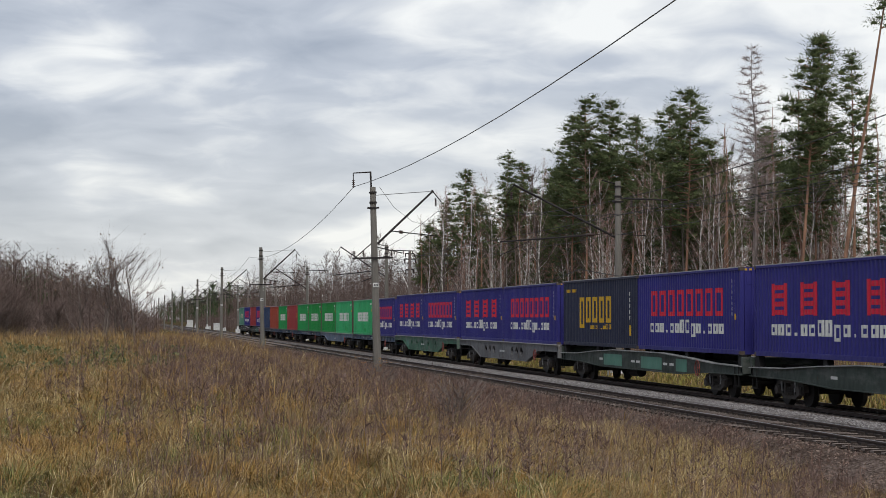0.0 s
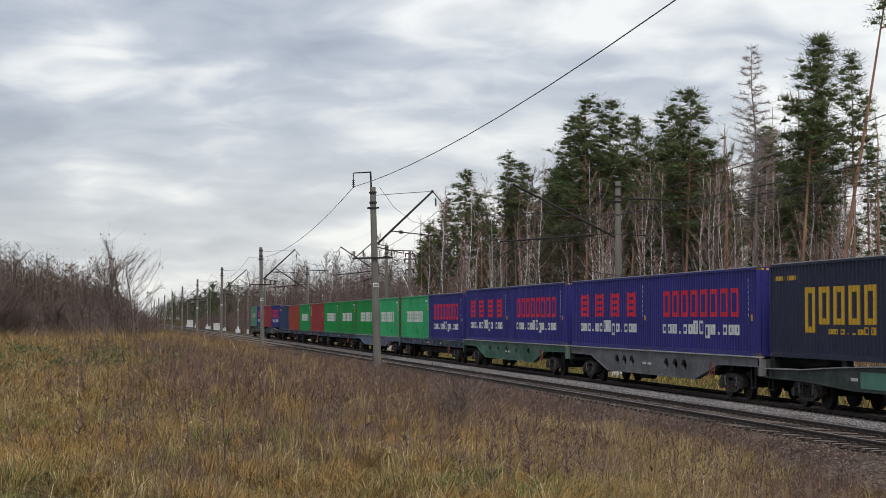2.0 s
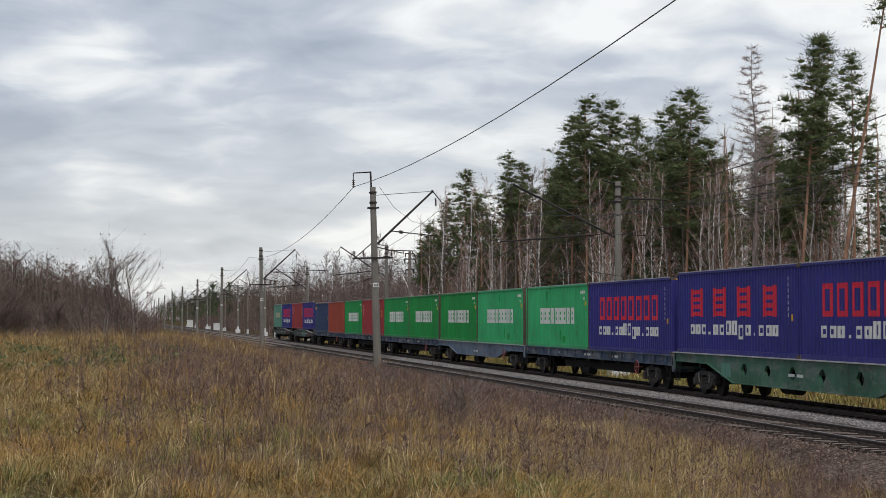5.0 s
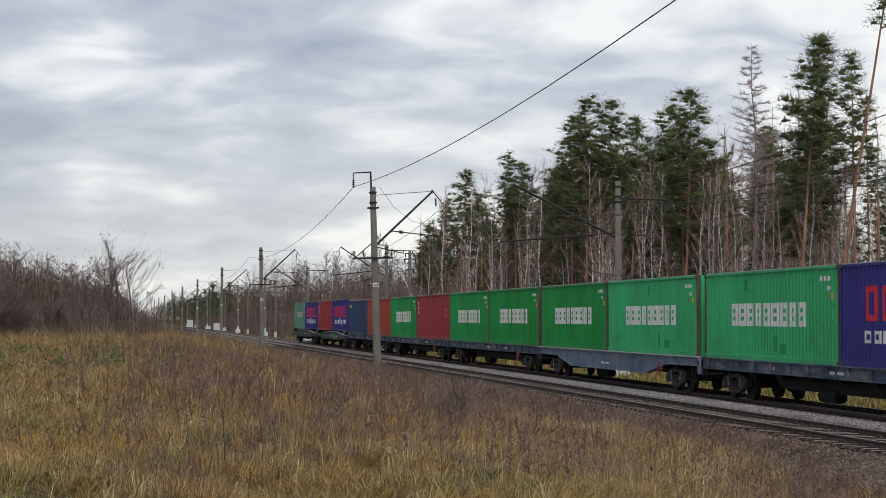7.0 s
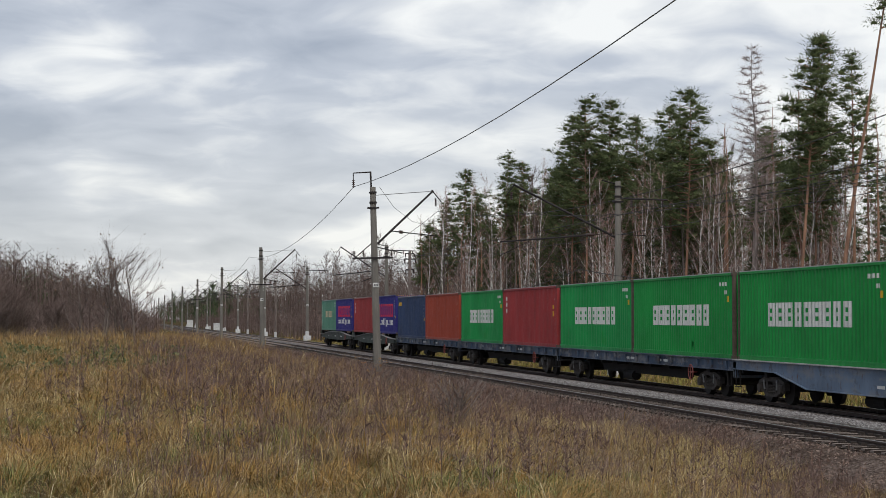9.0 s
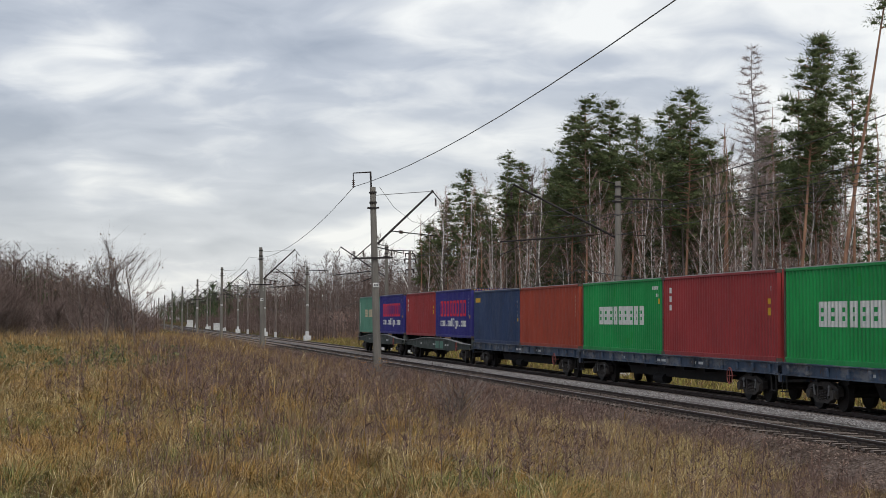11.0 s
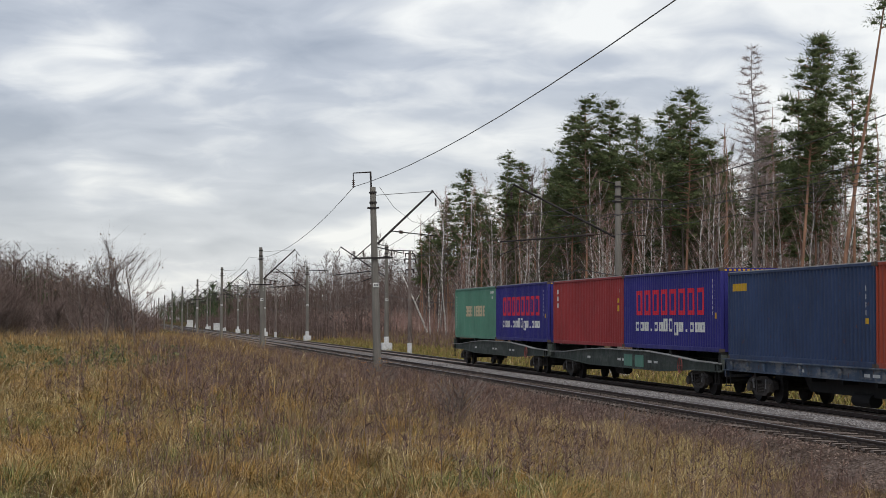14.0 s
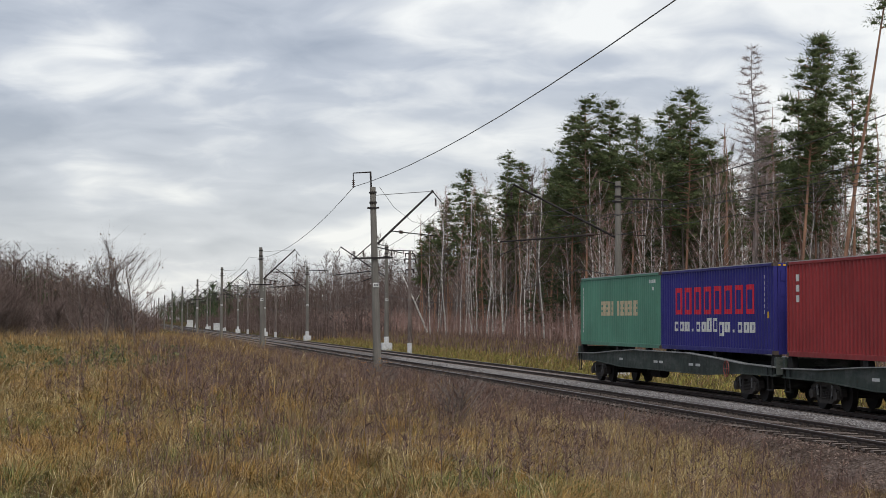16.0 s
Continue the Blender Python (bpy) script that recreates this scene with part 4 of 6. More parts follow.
def woods(name, spots, heights, twigs, w, mat, label, seed, spread=0.22):
    """Far woods in one mesh: a sliver trunk and a fan of twigs for each tree."""
    rng = np.random.default_rng(seed)
    n = len(spots)
    base = np.column_stack([spots, field_height(spots[:, 0], spots[:, 1])])
    top = base + np.column_stack([rng.normal(0, 0.03, n) * heights, rng.normal(0, 0.03, n) * heights, heights])
    T = [slivers(rng, base, top, np.full(n, 0.10 * w / 0.05))]
    few = max(5, twigs // 3)
    i = np.repeat(np.arange(n), few)
    f = rng.random(len(i)) ** 0.8 * 0.8 + 0.15
    o = base[i] + (top - base)[i] * f[:, None]
    L = heights[i] * spread * (1.15 - f) * rng.uniform(0.5, 1.2, len(i)) + 0.3
    a = rng.uniform(0, 2 * np.pi, len(i))
    tip = o + np.column_stack([np.cos(a) * L, np.sin(a) * L, L * rng.uniform(0.1, 1.2, len(i))])
    T.append(slivers(rng, o, tip, rng.uniform(0.6, 1.3, len(i)) * w * 0.8))
    j = np.repeat(np.arange(len(i)), max(3, round(1.3 * twigs / few)))
    q = rng.uniform(0.15, 1.0, (len(j), 1))
    b0 = o[j] + (tip - o)[j] * q
    d = (tip - o)[j] * 0.6 + rng.normal(0, 0.55, (len(j), 3)) * L[j][:, None] + np.array([0, 0, 0.15]) * L[j][:, None]
    T.append(slivers(rng, b0, b0 + d * rng.uniform(0.25, 0.6, (len(j), 1)), rng.uniform(0.5, 1.1, len(j)) * w * 0.6))
    ob = new(name, triangles(name, np.concatenate(T), mat))
    tagged(ob, label, "woods", kind="stuff")


def build_far_woods():
    rng = np.random.default_rng(55)
    n = 3400
    y = 70 + 460 * rng.random(n)
    x = 52 + rng.random(n) * 50
    near = y < 235
    woods("deep_woods", np.column_stack([x, y])[near], rng.uniform(9, 14.5, n)[near], 30, 0.03, MAT["twig"], "dim brown leafless woods behind the pines", 61)
    woods("farther_woods", np.column_stack([x, y])[~near], rng.uniform(9, 14.5, n)[~near], 30, 0.035, MAT["dark_twig"], "dark brown leafless woods further along", 69)
    n = 2600
    y = 420 + 1500 * rng.random(n) ** 1.3
    x = 36 + rng.random(n) * 60
    woods("far_woods", np.column_stack([x, y]), rng.uniform(12, 19, n), 44, 0.05, MAT["dark_twig"], "leafless woods far along the railway", 62)
    n = 2500
    y = 310 + 900 * rng.random(n) ** 1.6
    edge = np.interp(y, [310, 390, 700, 1300], [-22, -13, -2, 14])
    x = edge - rng.random(n) ** 1.3 * 45
    woods("left_woods", np.column_stack([x, y]), rng.uniform(11, 18, n), 34, 0.10, MAT["dark_twig"], "brown leafless woods beyond the field", 63)
    n = 240
    y = 330 + 500 * rng.random(n)
    edge = np.interp(y, [310, 390, 700, 1300], [-24, -15, -7, 2])
    x = edge - rng.random(n) * 40
    woods("left_conifers", np.column_stack([x, y]), rng.uniform(10, 16.5, n), 110, 0.13, MAT["spruce"], "dark conifers among the woods beyond the field", 64, 0.22)
    n = 80
    y = 640 + 700 * rng.random(n)
    x = 30 + rng.random(n) * 50
    woods("far_conifers", np.column_stack([x, y]), rng.uniform(11, 17, n), 130, 0.30, MAT["spruce"], "dark conifers far along the railway", 65, 0.24)
    n = 2200
    y = 150 + 230 * rng.random(n)
    x = np.interp(y, [150, 380], [2, 2]) - rng.random(n) ** 1.2 * 42
    woods("left_thicket", np.column_stack([x, y]), rng.uniform(1.8, 5.0, n), 22, 0.04, MAT["dark_twig"], "brown leafless thicket beyond the field", 68, 0.3)
    n = 240
    y = 230 + 170 * rng.random(n)
    x = np.interp(y, [230, 400], [1.0, 3.5]) + rng.random(n) * 4.5
    woods("gap_thicket", np.column_stack([x, y]), rng.uniform(2.2, 4.4, n), 24, 0.035, MAT["dark_twig"], "low brown bushes between field and track", 58, 0.35)
    # thicket under the trees
    n = 4200
    x, y = rng.uniform(38, 58, n), 60 + 330 * rng.random(n) ** 1.2
    woods("thicket", np.column_stack([x, y]), rng.uniform(1.2, 4.2, n), 16, 0.022, MAT["twig"], "tangled brown thicket along the forest edge", 66, 0.3)
    n = 1500
    x, y = rng.uniform(27, 40, n), rng.uniform(250, 700, n)
    woods("line_thicket", np.column_stack([x, y]), rng.uniform(1.5, 4.5, n), 18, 0.05, MAT["dark_twig"], "brown bushes beside the distant tracks", 67, 0.3)


def bush(name, seed, H, label, at, stems, twigs, w, leaves=0, leaf="brown_leaf"):
    """A bush of several forking stems, with fine twigs and a few hanging leaves."""
    rng = np.random.default_rng(seed)
    T = []
    thing = tagged(new(name), label, "bush", group="bushes on the field")
    thing.matrix_basis = at
    for i in range(stems):
        ss, tt = bare_parts(seed * 31 + i, H * rng.uniform(0.65, 1.0), 0.02 * H * rng.uniform(0.5, 1), 13, twigs, H * 0.42, 0.15, 0.12, w, 0.9)
        off = rng.normal(0, 0.09 * H, 2)
        part("stem", ss, MAT["grey_bark"], thing, at=pose(off[0], off[1], 0), smooth=True)
        T.append(tt + np.array([off[0], off[1], 0]))
    T = np.concatenate(T)
    part("crown", triangles("crown", T, MAT["dark_twig"]), None, thing, "fine bare twigs")
    if leaves:
        i = rng.integers(0, len(T), leaves)
        c = T[i, 2]
        P = c[:, None] + rng.normal(0, 0.03 + 0.006 * min(H, 2.5), (leaves, 3, 3))
        part("leaves", triangles("leaves", P, MAT[leaf]), None, thing, "few withered leaves")
    return thing


def build_bushes():
    bush("leafless_bush", 3, 5.4, "slender leafless tree with a few withered leaves", stand(-0.9, 100), 3, 760, 0.008, 200)
    bush("leafless_bush", 4, 4.6, "slender leafless tree with a few withered leaves", stand(0.35, 101), 3, 620, 0.008, 120)
    rng = np.random.default_rng(14)
    for i in range(15):
        x, y = -3.2 - 7.2 * rng.random(), rng.uniform(104, 150)
        bush("brown_bush", 20 + i, rng.uniform(2.6, 3.6) + 0.2 * (-3.2 - x), "dense leafless brown bush at the edge of the field", stand(x, y), 6, 620, 0.010)
    bush("orange_bush", 70, 2.6, "bush that still holds orange leaves", stand(3.4, 300), 4, 200, 0.03, 190, "orange_leaf")
    ob = bush("orange_sapling", 71, 1.3, "small sapling with a few orange leaves", stand(11.2, 81.5), 3, 60, 0.008, 60, "orange_leaf")
    bush("weed_bush", 72, 0.9, "dark dead weed bush in the grass", stand(8.8, 62), 4, 40, 0.006)
    bush("weed_bush", 73, 1.0, "dark dead weed bush in the grass", stand(7.4, 40), 5, 50, 0.006)


# ---------------------------------------------------------------- masts and wires
def insulator(s, x, y, z, n=4, r=0.09, step=0.11):
    for i in range(n):
        s.tube((x, y, z - i * step), (x, y, z - i * step - 0.05), r * 0.55, r, 10)
        s.tube((x, y, z - i * step - 0.05), (x, y, z - i * step - step), 0.03, 0.03, 6)


def mast(x, y, side, label, H=9.75, lean=0.0, feeder=False, crossarm=False, white=False, reach=3.35):
    """A round tapered concrete mast with a slanting cantilever over its track. side: +1 reaches toward +x."""
    z0 = float(field_height(x, y)) if x < 15 else -0.35
    thing = tagged(new("catenary_mast"), label, "catenary mast", group="catenary masts")
    thing.matrix_basis = pose(x, y, 0, 0, lean, 0)
    part("pole", Shape().tube((0, 0, z0 - 0.4), (0, 0, H), 0.235, 0.155, 14), MAT["mast"], thing, smooth=False)
    if white:
        part("foundation", Shape().box(-0.5, 0.5, -0.5, 0.5, z0 - 0.3, z0 + 0.65, 0.08), MAT["whitewash"], thing, "whitewashed foundation block")
        part("painted_band", Shape().tube((0, 0, z0 + 0.65), (0, 0, z0 + 1.25), 0.245, 0.24, 14), MAT["whitewash"], thing, "whitewashed band")
    for h in (H - 0.35, H - 0.9, H - 1.2):
        band = Shape().tube((0, 0, h), (0, 0, h + 0.10), 0.21, 0.21, 12)
        if h == H - 1.2:
            band.box(-0.32, 0.32, -0.05, 0.05, h + 0.02, h + 0.11)
        part("clamp_band", band, MAT["dark_steel"], thing)
    tip = (side * reach, 0, H - 0.25)
    arm = Shape().tube((side * 0.18, 0, H - 3.1), tip, 0.065, 0.055, 8)
    arm.tube((tip[0] - side * 0.1, 0, tip[2] + 0.05), (tip[0] + side * 0.42, 0, tip[2] - 0.62), 0.03, 0.03, 6)
    part("cantilever", arm, MAT["dark_steel"], thing, "slanting dark steel strut")
    if not crossarm:
        part("tie_rod", Shape().tube((side * 0.1, 0, H - 0.45), (tip[0], 0, tip[2] - 0.03), 0.018, 0.018, 6), MAT["pale_wire"], thing)
    ins = Shape()
    insulator(ins, side * (reach + 0.12), 0, H - 0.68)
    part("insulator", ins, MAT["porcelain"], thing)
    foot = Vector((side * 0.18, 0, H - 3.1)).lerp(Vector(tip), 0.24)
    end = Vector((side * (reach + 0.15), 0, 7.1))
    thick = 0.032
    if crossarm:
        foot, end, thick = Vector((side * 0.22, 0, 7.42)), Vector((side * (reach + 0.75), 0, 6.88)), 0.052
    part("rod_insulator", Shape().tube(foot.lerp(end, 0.0), foot.lerp(end, 0.18), 0.03, 0.03, 6).tube(foot.lerp(end, 0.18), foot.lerp(end, 0.25), 0.095, 0.095, 10), MAT["porcelain"], thing)
    part("registration_arm", Shape().tube(foot.lerp(end, 0.2 if crossarm else 0.0), end, thick, thick * 0.8, 6), MAT["dark_steel"], thing)
    part("steady_arm", Shape().tube(foot.lerp(end, 0.72), end - Vector((0, 0, 0.75)), 0.018, 0.018, 6), MAT["dark_steel"], thing)
    if feeder:
        fd = Shape().tube((-side * 0.08, 0, H - 0.3), (-side * 0.10, 0, H + 0.85), 0.05, 0.05, 6)
        fd.tube((-side * 0.10, 0, H + 0.82), (-side * 1.05, 0, H + 0.78), 0.04, 0.03, 6)
        fd.tube((-side * 1.05, 0, H + 0.80), (-side * 1.05, 0, H + 0.35), 0.025, 0.025, 6)
        part("feeder_bracket", fd, MAT["dark_steel"], thing)
        fi = Shape()
        insulator(fi, -side * 1.05, 0, H + 0.4, 4, 0.10)
        part("insulator", fi, MAT["porcelain"], thing)
    if crossarm:
        part("crossarm", Shape().tube((0, 0.12, 9.36), (-side * 2.9, 0.12, 9.30), 0.05, 0.045, 6), MAT["dark_steel"], thing)
        part("top_bracket", Shape().tube((side * 0.9, 0.1, H + 0.05), (0, 0.1, H - 0.15), 0.03, 0.03, 6), MAT["dark_steel"], thing)
        part("lower_bracket", Shape().tube((-side * 0.1, 0.1, 7.35), (-side * 1.6, 0.1, 7.3), 0.022, 0.022, 6), MAT["dark_steel"], thing)
        for d in (0.8, 1.7, 2.6):
            ii = Shape()
            insulator(ii, -side * d, 0.12, 9.28, 3, 0.08)
            part("insulator", ii, MAT["porcelain"], thing)
    else:
        sb = Shape().box(-1.25, 1.0, -0.3, -0.2, 5.92, 6.02).tube((-1.1, -0.25, 6.0), (-0.2, -0.25, 6.75), 0.03, 0.03, 6)
        sb.tube((0.15, -0.25, 6.55), (1.5, -0.25, 6.2), 0.03, 0.03, 6)
        part("side_bracket", sb, MAT["dark_steel"], thing)
        for d in (-1.15, -0.65, 0.9):
            pin = Shape()
            insulator(pin, d, -0.25, 6.36, 3, 0.075)
            part("insulator", pin, MAT["porcelain"], thing)
        part("lower_bracket", Shape().tube((0.1, 0, 5.0), (-0.75, 0, 4.7), 0.025, 0.025, 6), MAT["dark_steel"], thing)
    part("number_plate", Shape().box(-0.14, 0.14, -0.245, -0.225, 4.4, 4.62), MAT["sign_white"], thing, "small white plate with dark bars")
    part("plate_bars", Shape().box(-0.10, -0.04, -0.250, -0.246, 4.45, 4.57).box(-0.02, 0.03, -0.250, -0.246, 4.45, 4.57).box(0.05, 0.10, -0.250, -0.246, 4.45, 4.57), MAT["ink_black"], thing)
    return thing


NEAR_MASTS = [22.0, 99.9, 180.4, 252.4, 329.3, 405.0, 480.0, 556.0, 632.0, 708.0]
FAR_MASTS = [20.0, 99.4, 179.2, 255.5, 330.0, 404.0, 466.0, 542.0, 618.0, 694.0]


def hang(name, x, supports, z_of, sag, radius, mat, label, tight=False):
    """A wire along the line through supports, sagging between them. tight: the feeder, whose near span rises toward the viewer."""
    s = Shape()
    for a, b in zip(supports, supports[1:]):
        k = 24
        pts = []
        for i in range(k + 1):
            f = i / k
            y = a + (b - a) * f
            u = min(80.0, 99.9 - y)
            if tight and a < 90:
                z = z_of + 0.00062 * u * u - 0.0332 * u
            else:
                z = z_of - 4 * sag * f * (1 - f) + (0 if not tight else -1.2 * f if a < 110 else -1.2)
            pts.append((x, y, z))
        s.path(pts, [radius] * (k + 1), 6)
    tagged(part(name, s, mat), label, "wire", group="overhead wires", kind="structure")


def build_masts():
    for i, y in enumerate(NEAR_MASTS):
        mast(14.0, y, 1, "grey concrete catenary mast with a slanting steel cantilever", 9.85 if i == 1 else 9.6, -1.6 if i == 1 else (-1.2 if i == 2 else 0.4), feeder=(i in (0, 1)), white=False)
    for i, y in enumerate(FAR_MASTS):
        x = 27.4 if i < 2 else 26.0
        mast(x, y, -1, "grey concrete catenary mast with whitewashed foundation", 10.3 if i < 2 else 9.9, 0.0, crossarm=True, white=(i > 0), reach=x - FAR_TRACK)
    for x, sup, nm in ((NEAR_TRACK + 0.1, NEAR_MASTS, "near"), (FAR_TRACK - 0.1, FAR_MASTS, "far")):
        hang("messenger_wire", x, sup, 8.55, 1.7, 0.013, MAT["wire"], "sagging messenger wire above the track")
        hang("contact_wire", x, sup, 6.35, 0.05, 0.012, MAT["wire"], "taut contact wire above the track")
        dr = Shape()
        for a, b in zip(sup[:4], sup[1:5]):
            for i in range(1, 10):
                f = i / 10
                dr.tube((x, a + (b - a) * f, 6.3), (x, a + (b - a) * f, 8.55 - 6.8 * f * (1 - f)), 0.005, 0.005, 3)
        tagged(part("dropper_wires", dr, MAT["wire"]), "thin dropper wires between messenger and contact wire", "wire", kind="stuff")
    hang("feeder_wire", 12.67, [-58.0] + NEAR_MASTS[1:], 9.84, 1.25, 0.017, MAT["pale_wire"], "pale feeder wire on the mast brackets", True)
    for d in (0.8, 1.7, 2.6):
        hang("line_wire", 27.2 + d, [-62.0] + FAR_MASTS, 8.9, 0.9, 0.011, MAT["wire"], "thin line wire behind the masts")
    hang("low_cable", 25.2, FAR_MASTS, 5.4, 1.5, 0.02, MAT["wire"], "dark cable hanging low along the masts")


def build_jumper():
    pts = [(14.1, 99.9, 9.85), (14.9, 99.9, 8.75), (15.9, 99.9, 8.0), (17.0, 100.5, 7.75), (17.3, 103, 7.9)]
    tagged(part("jumper_cable", Shape().path(pts, [0.014] * 5, 5), MAT["pale_wire"]), "thin jumper cable drooping from the mast", "cable", kind="structure")


def line_pole(x, y, H, label):
    thing = tagged(new("line_pole"), label, "utility pole", group="utility poles")
    thing.matrix_basis = pose(x, y, 0)
    z0 = float(field_height(x, y)) - 0.1
    part("pole", Shape().tube((0, 0, z0 - 0.3), (0, 0, H), 0.21, 0.13, 10), MAT["grey_bark"], thing)
    part("painted_band", Shape().tube((0, 0, z0), (0, 0, z0 + 1.15), 0.23, 0.225, 10), MAT["whitewash"], thing, "whitewashed foot")
    s = Shape()
    for h, w in ((H - 0.25, 0.4), (H - 0.75, 0.5), (H - 1.7, 0.35)):
        s.box(-w, w, -0.06, 0.06, h, h + 0.09)
        for d in (-w, w):
            s.tube((d, 0, h), (d, 0, h - 0.3), 0.05, 0.04, 6)
    part("crossarm", s, MAT["dark_steel"], thing)


def build_line_poles():
    for x, y in ((25.9, 164), (25.9, 306), (25.9, 372), (26.2, 455), (26.2, 530)):
        line_pole(x, y, 8.7, "dark utility pole with short crossarms and whitewashed foot")


def cabinet(x, y, w, d, h, label):
    thing = tagged(new("relay_cabinet"), label, "relay cabinet", group="trackside cabinets")
    thing.matrix_basis = pose(x, y, float(field_height(x, y)))
    part("body", Shape().box(-w / 2, w / 2, -d / 2, d / 2, -0.1, h, 0.04), MAT["whitewash"], thing)
    part("roof", Shape().prism([(-w / 2 - 0.1, h), (w / 2 + 0.1, h), (w / 2 + 0.1, h + 0.06), (0, h + 0.22), (-w / 2 - 0.1, h + 0.06)], -d / 2 - 0.1, d / 2 + 0.1), MAT["sign_white"], thing)
    part("door", Shape().box(-w / 2 + 0.15, -0.03, -d / 2 - 0.03, -d / 2, 0.15, h - 0.15), MAT["sign_white"], thing)
    part("door", Shape().box(0.03, w / 2 - 0.15, -d / 2 - 0.03, -d / 2, 0.15, h - 0.15), MAT["sign_white"], thing)


def tower(x, y, H):
    thing = tagged(new("lattice_tower"), "distant red and white lattice tower with a platform", "tower")
    thing.matrix_basis = pose(x, y, -0.6)
    s = Shape()
    for a in (-1, 1):
        for b in (-1, 1):
            s.tube((a * 1.6, b * 1.6, 0), (a * 0.8, b * 0.8, H), 0.16, 0.12, 4)
    for i in range(12):
        z0, z1 = H * i / 12, H * (i + 1) / 12
        w0, w1 = 1.6 - 0.8 * i / 12, 1.6 - 0.8 * (i + 1) / 12
        s.tube((-w0, -w0, z0), (w1, -w1, z1), 0.08, 0.08, 3).tube((w0, -w0, z0), (-w1, -w1, z1), 0.08, 0.08, 3)
    part("lattice", s, MAT["tower"], thing)
    part("platform", Shape().box(-1.4, 1.4, -1.4, 1.4, H, H + 0.5), MAT["tower"], thing)


# ---------------------------------------------------------------- train
SIDE = 1.219           # half a container's width
LONG, HIGH = 12.192, 2.896
PITCH = 0.278


def corrugation(y):
    """Depth of the side wall behind its outer flats, at y along the container."""
    q = (y % PITCH) / PITCH
    if q < 0.26:
        return 0.0
    if q < 0.5:
        return 0.036 * (q - 0.26) / 0.24
    if q < 0.76:
        return 0.036
    return 0.036 * (1 - (q - 0.76) / 0.24)


def breaks(y0, y1):
    ys = {y0, y1}
    k = math.floor(y0 / PITCH)
    while k * PITCH < y1:
        for q in (0.0, 0.26, 0.5, 0.76):
            y = (k + q) * PITCH
            if y0 < y < y1:
                ys.add(y)
        k += 1
    return sorted(ys)


def painted(s, y0, y1, z0, z1, proud=0.004, slant=0.0):
    """A painted bar that follows the corrugations of the side that faces -x. slant shifts its top along y."""
    ys = breaks(min(y0, y1), max(y0, y1))
    v = []
    for y in ys:
        x = -SIDE + 0.012 + corrugation(y) - proud
        v += [(x, y, z0), (x, y + slant, z1)]
    s.add(v, [(2 * i, 2 * i + 2, 2 * i + 3, 2 * i + 1) for i in range(len(ys) - 1)])


def glyph_row(y_left, y_right, z0, z1, count, kind, seed):
    """A row of plain lettering blocks from y_left (far end) to y_right; each block is a few bars."""
    rng = random.Random(seed)
    step = (y_right - y_left) / count
    w = step * 0.72
    sgn = 1 if step > 0 else -1
    row = []
    for i in range(count):
        s = Shape()
        row.append(s)
        a = y_left + step * (i + 0.14)
        b = a + w
        h = z1 - z0
        def bar(f0, f1, g0, g1):
            painted(s, a + w * f0, a + w * f1, z0 + h * g0, z0 + h * g1)
        def ring(t, u, top=1.0, low=0.0):
            """A plain hollow block: two uprights, a head and a foot bar."""
            bar(0.0, t, low, top)
            bar(1.0 - t, 1.0, low, top)
            bar(t, 1.0 - t, low, low + u)
            bar(t, 1.0 - t, top - u, top)
        if kind == "block":
            w = abs(step) * 0.86 * sgn
            ring(0.34, 0.24)
            bar(0.34, 0.66, 0.42, 0.58)
        elif kind == "tall":
            w = abs(step) * 0.74 * sgn
            ring(0.27, 0.17)
        elif kind == "wide":
            w = abs(step) * 0.76 * sgn
            ring(0.30, 0.16, 1.0, -0.22 if i == 0 else 0.0)
        elif kind == "thin":
            w = abs(step) * 0.78 * sgn
            if i in (3, count - 4):
                bar(0.25, 0.65, 0.0, 0.2)
            else:
                ring(0.33, 0.2, 1.0 if i in (6, 7) else 0.72, -0.28 if i == 8 else 0.0)
        elif kind == "dense":
            w = abs(step) * 0.56 * sgn
            for k in range(4):
                bar(0.24, 0.74, k / 4 + 0.03, k / 4 + 0.18)
            bar(0.04, 0.24, 0.0, 0.98)
            bar(0.74, 0.96, 0.0, 0.98)
        else:
            bar(0.0, 0.8, 0, 1)
    return row


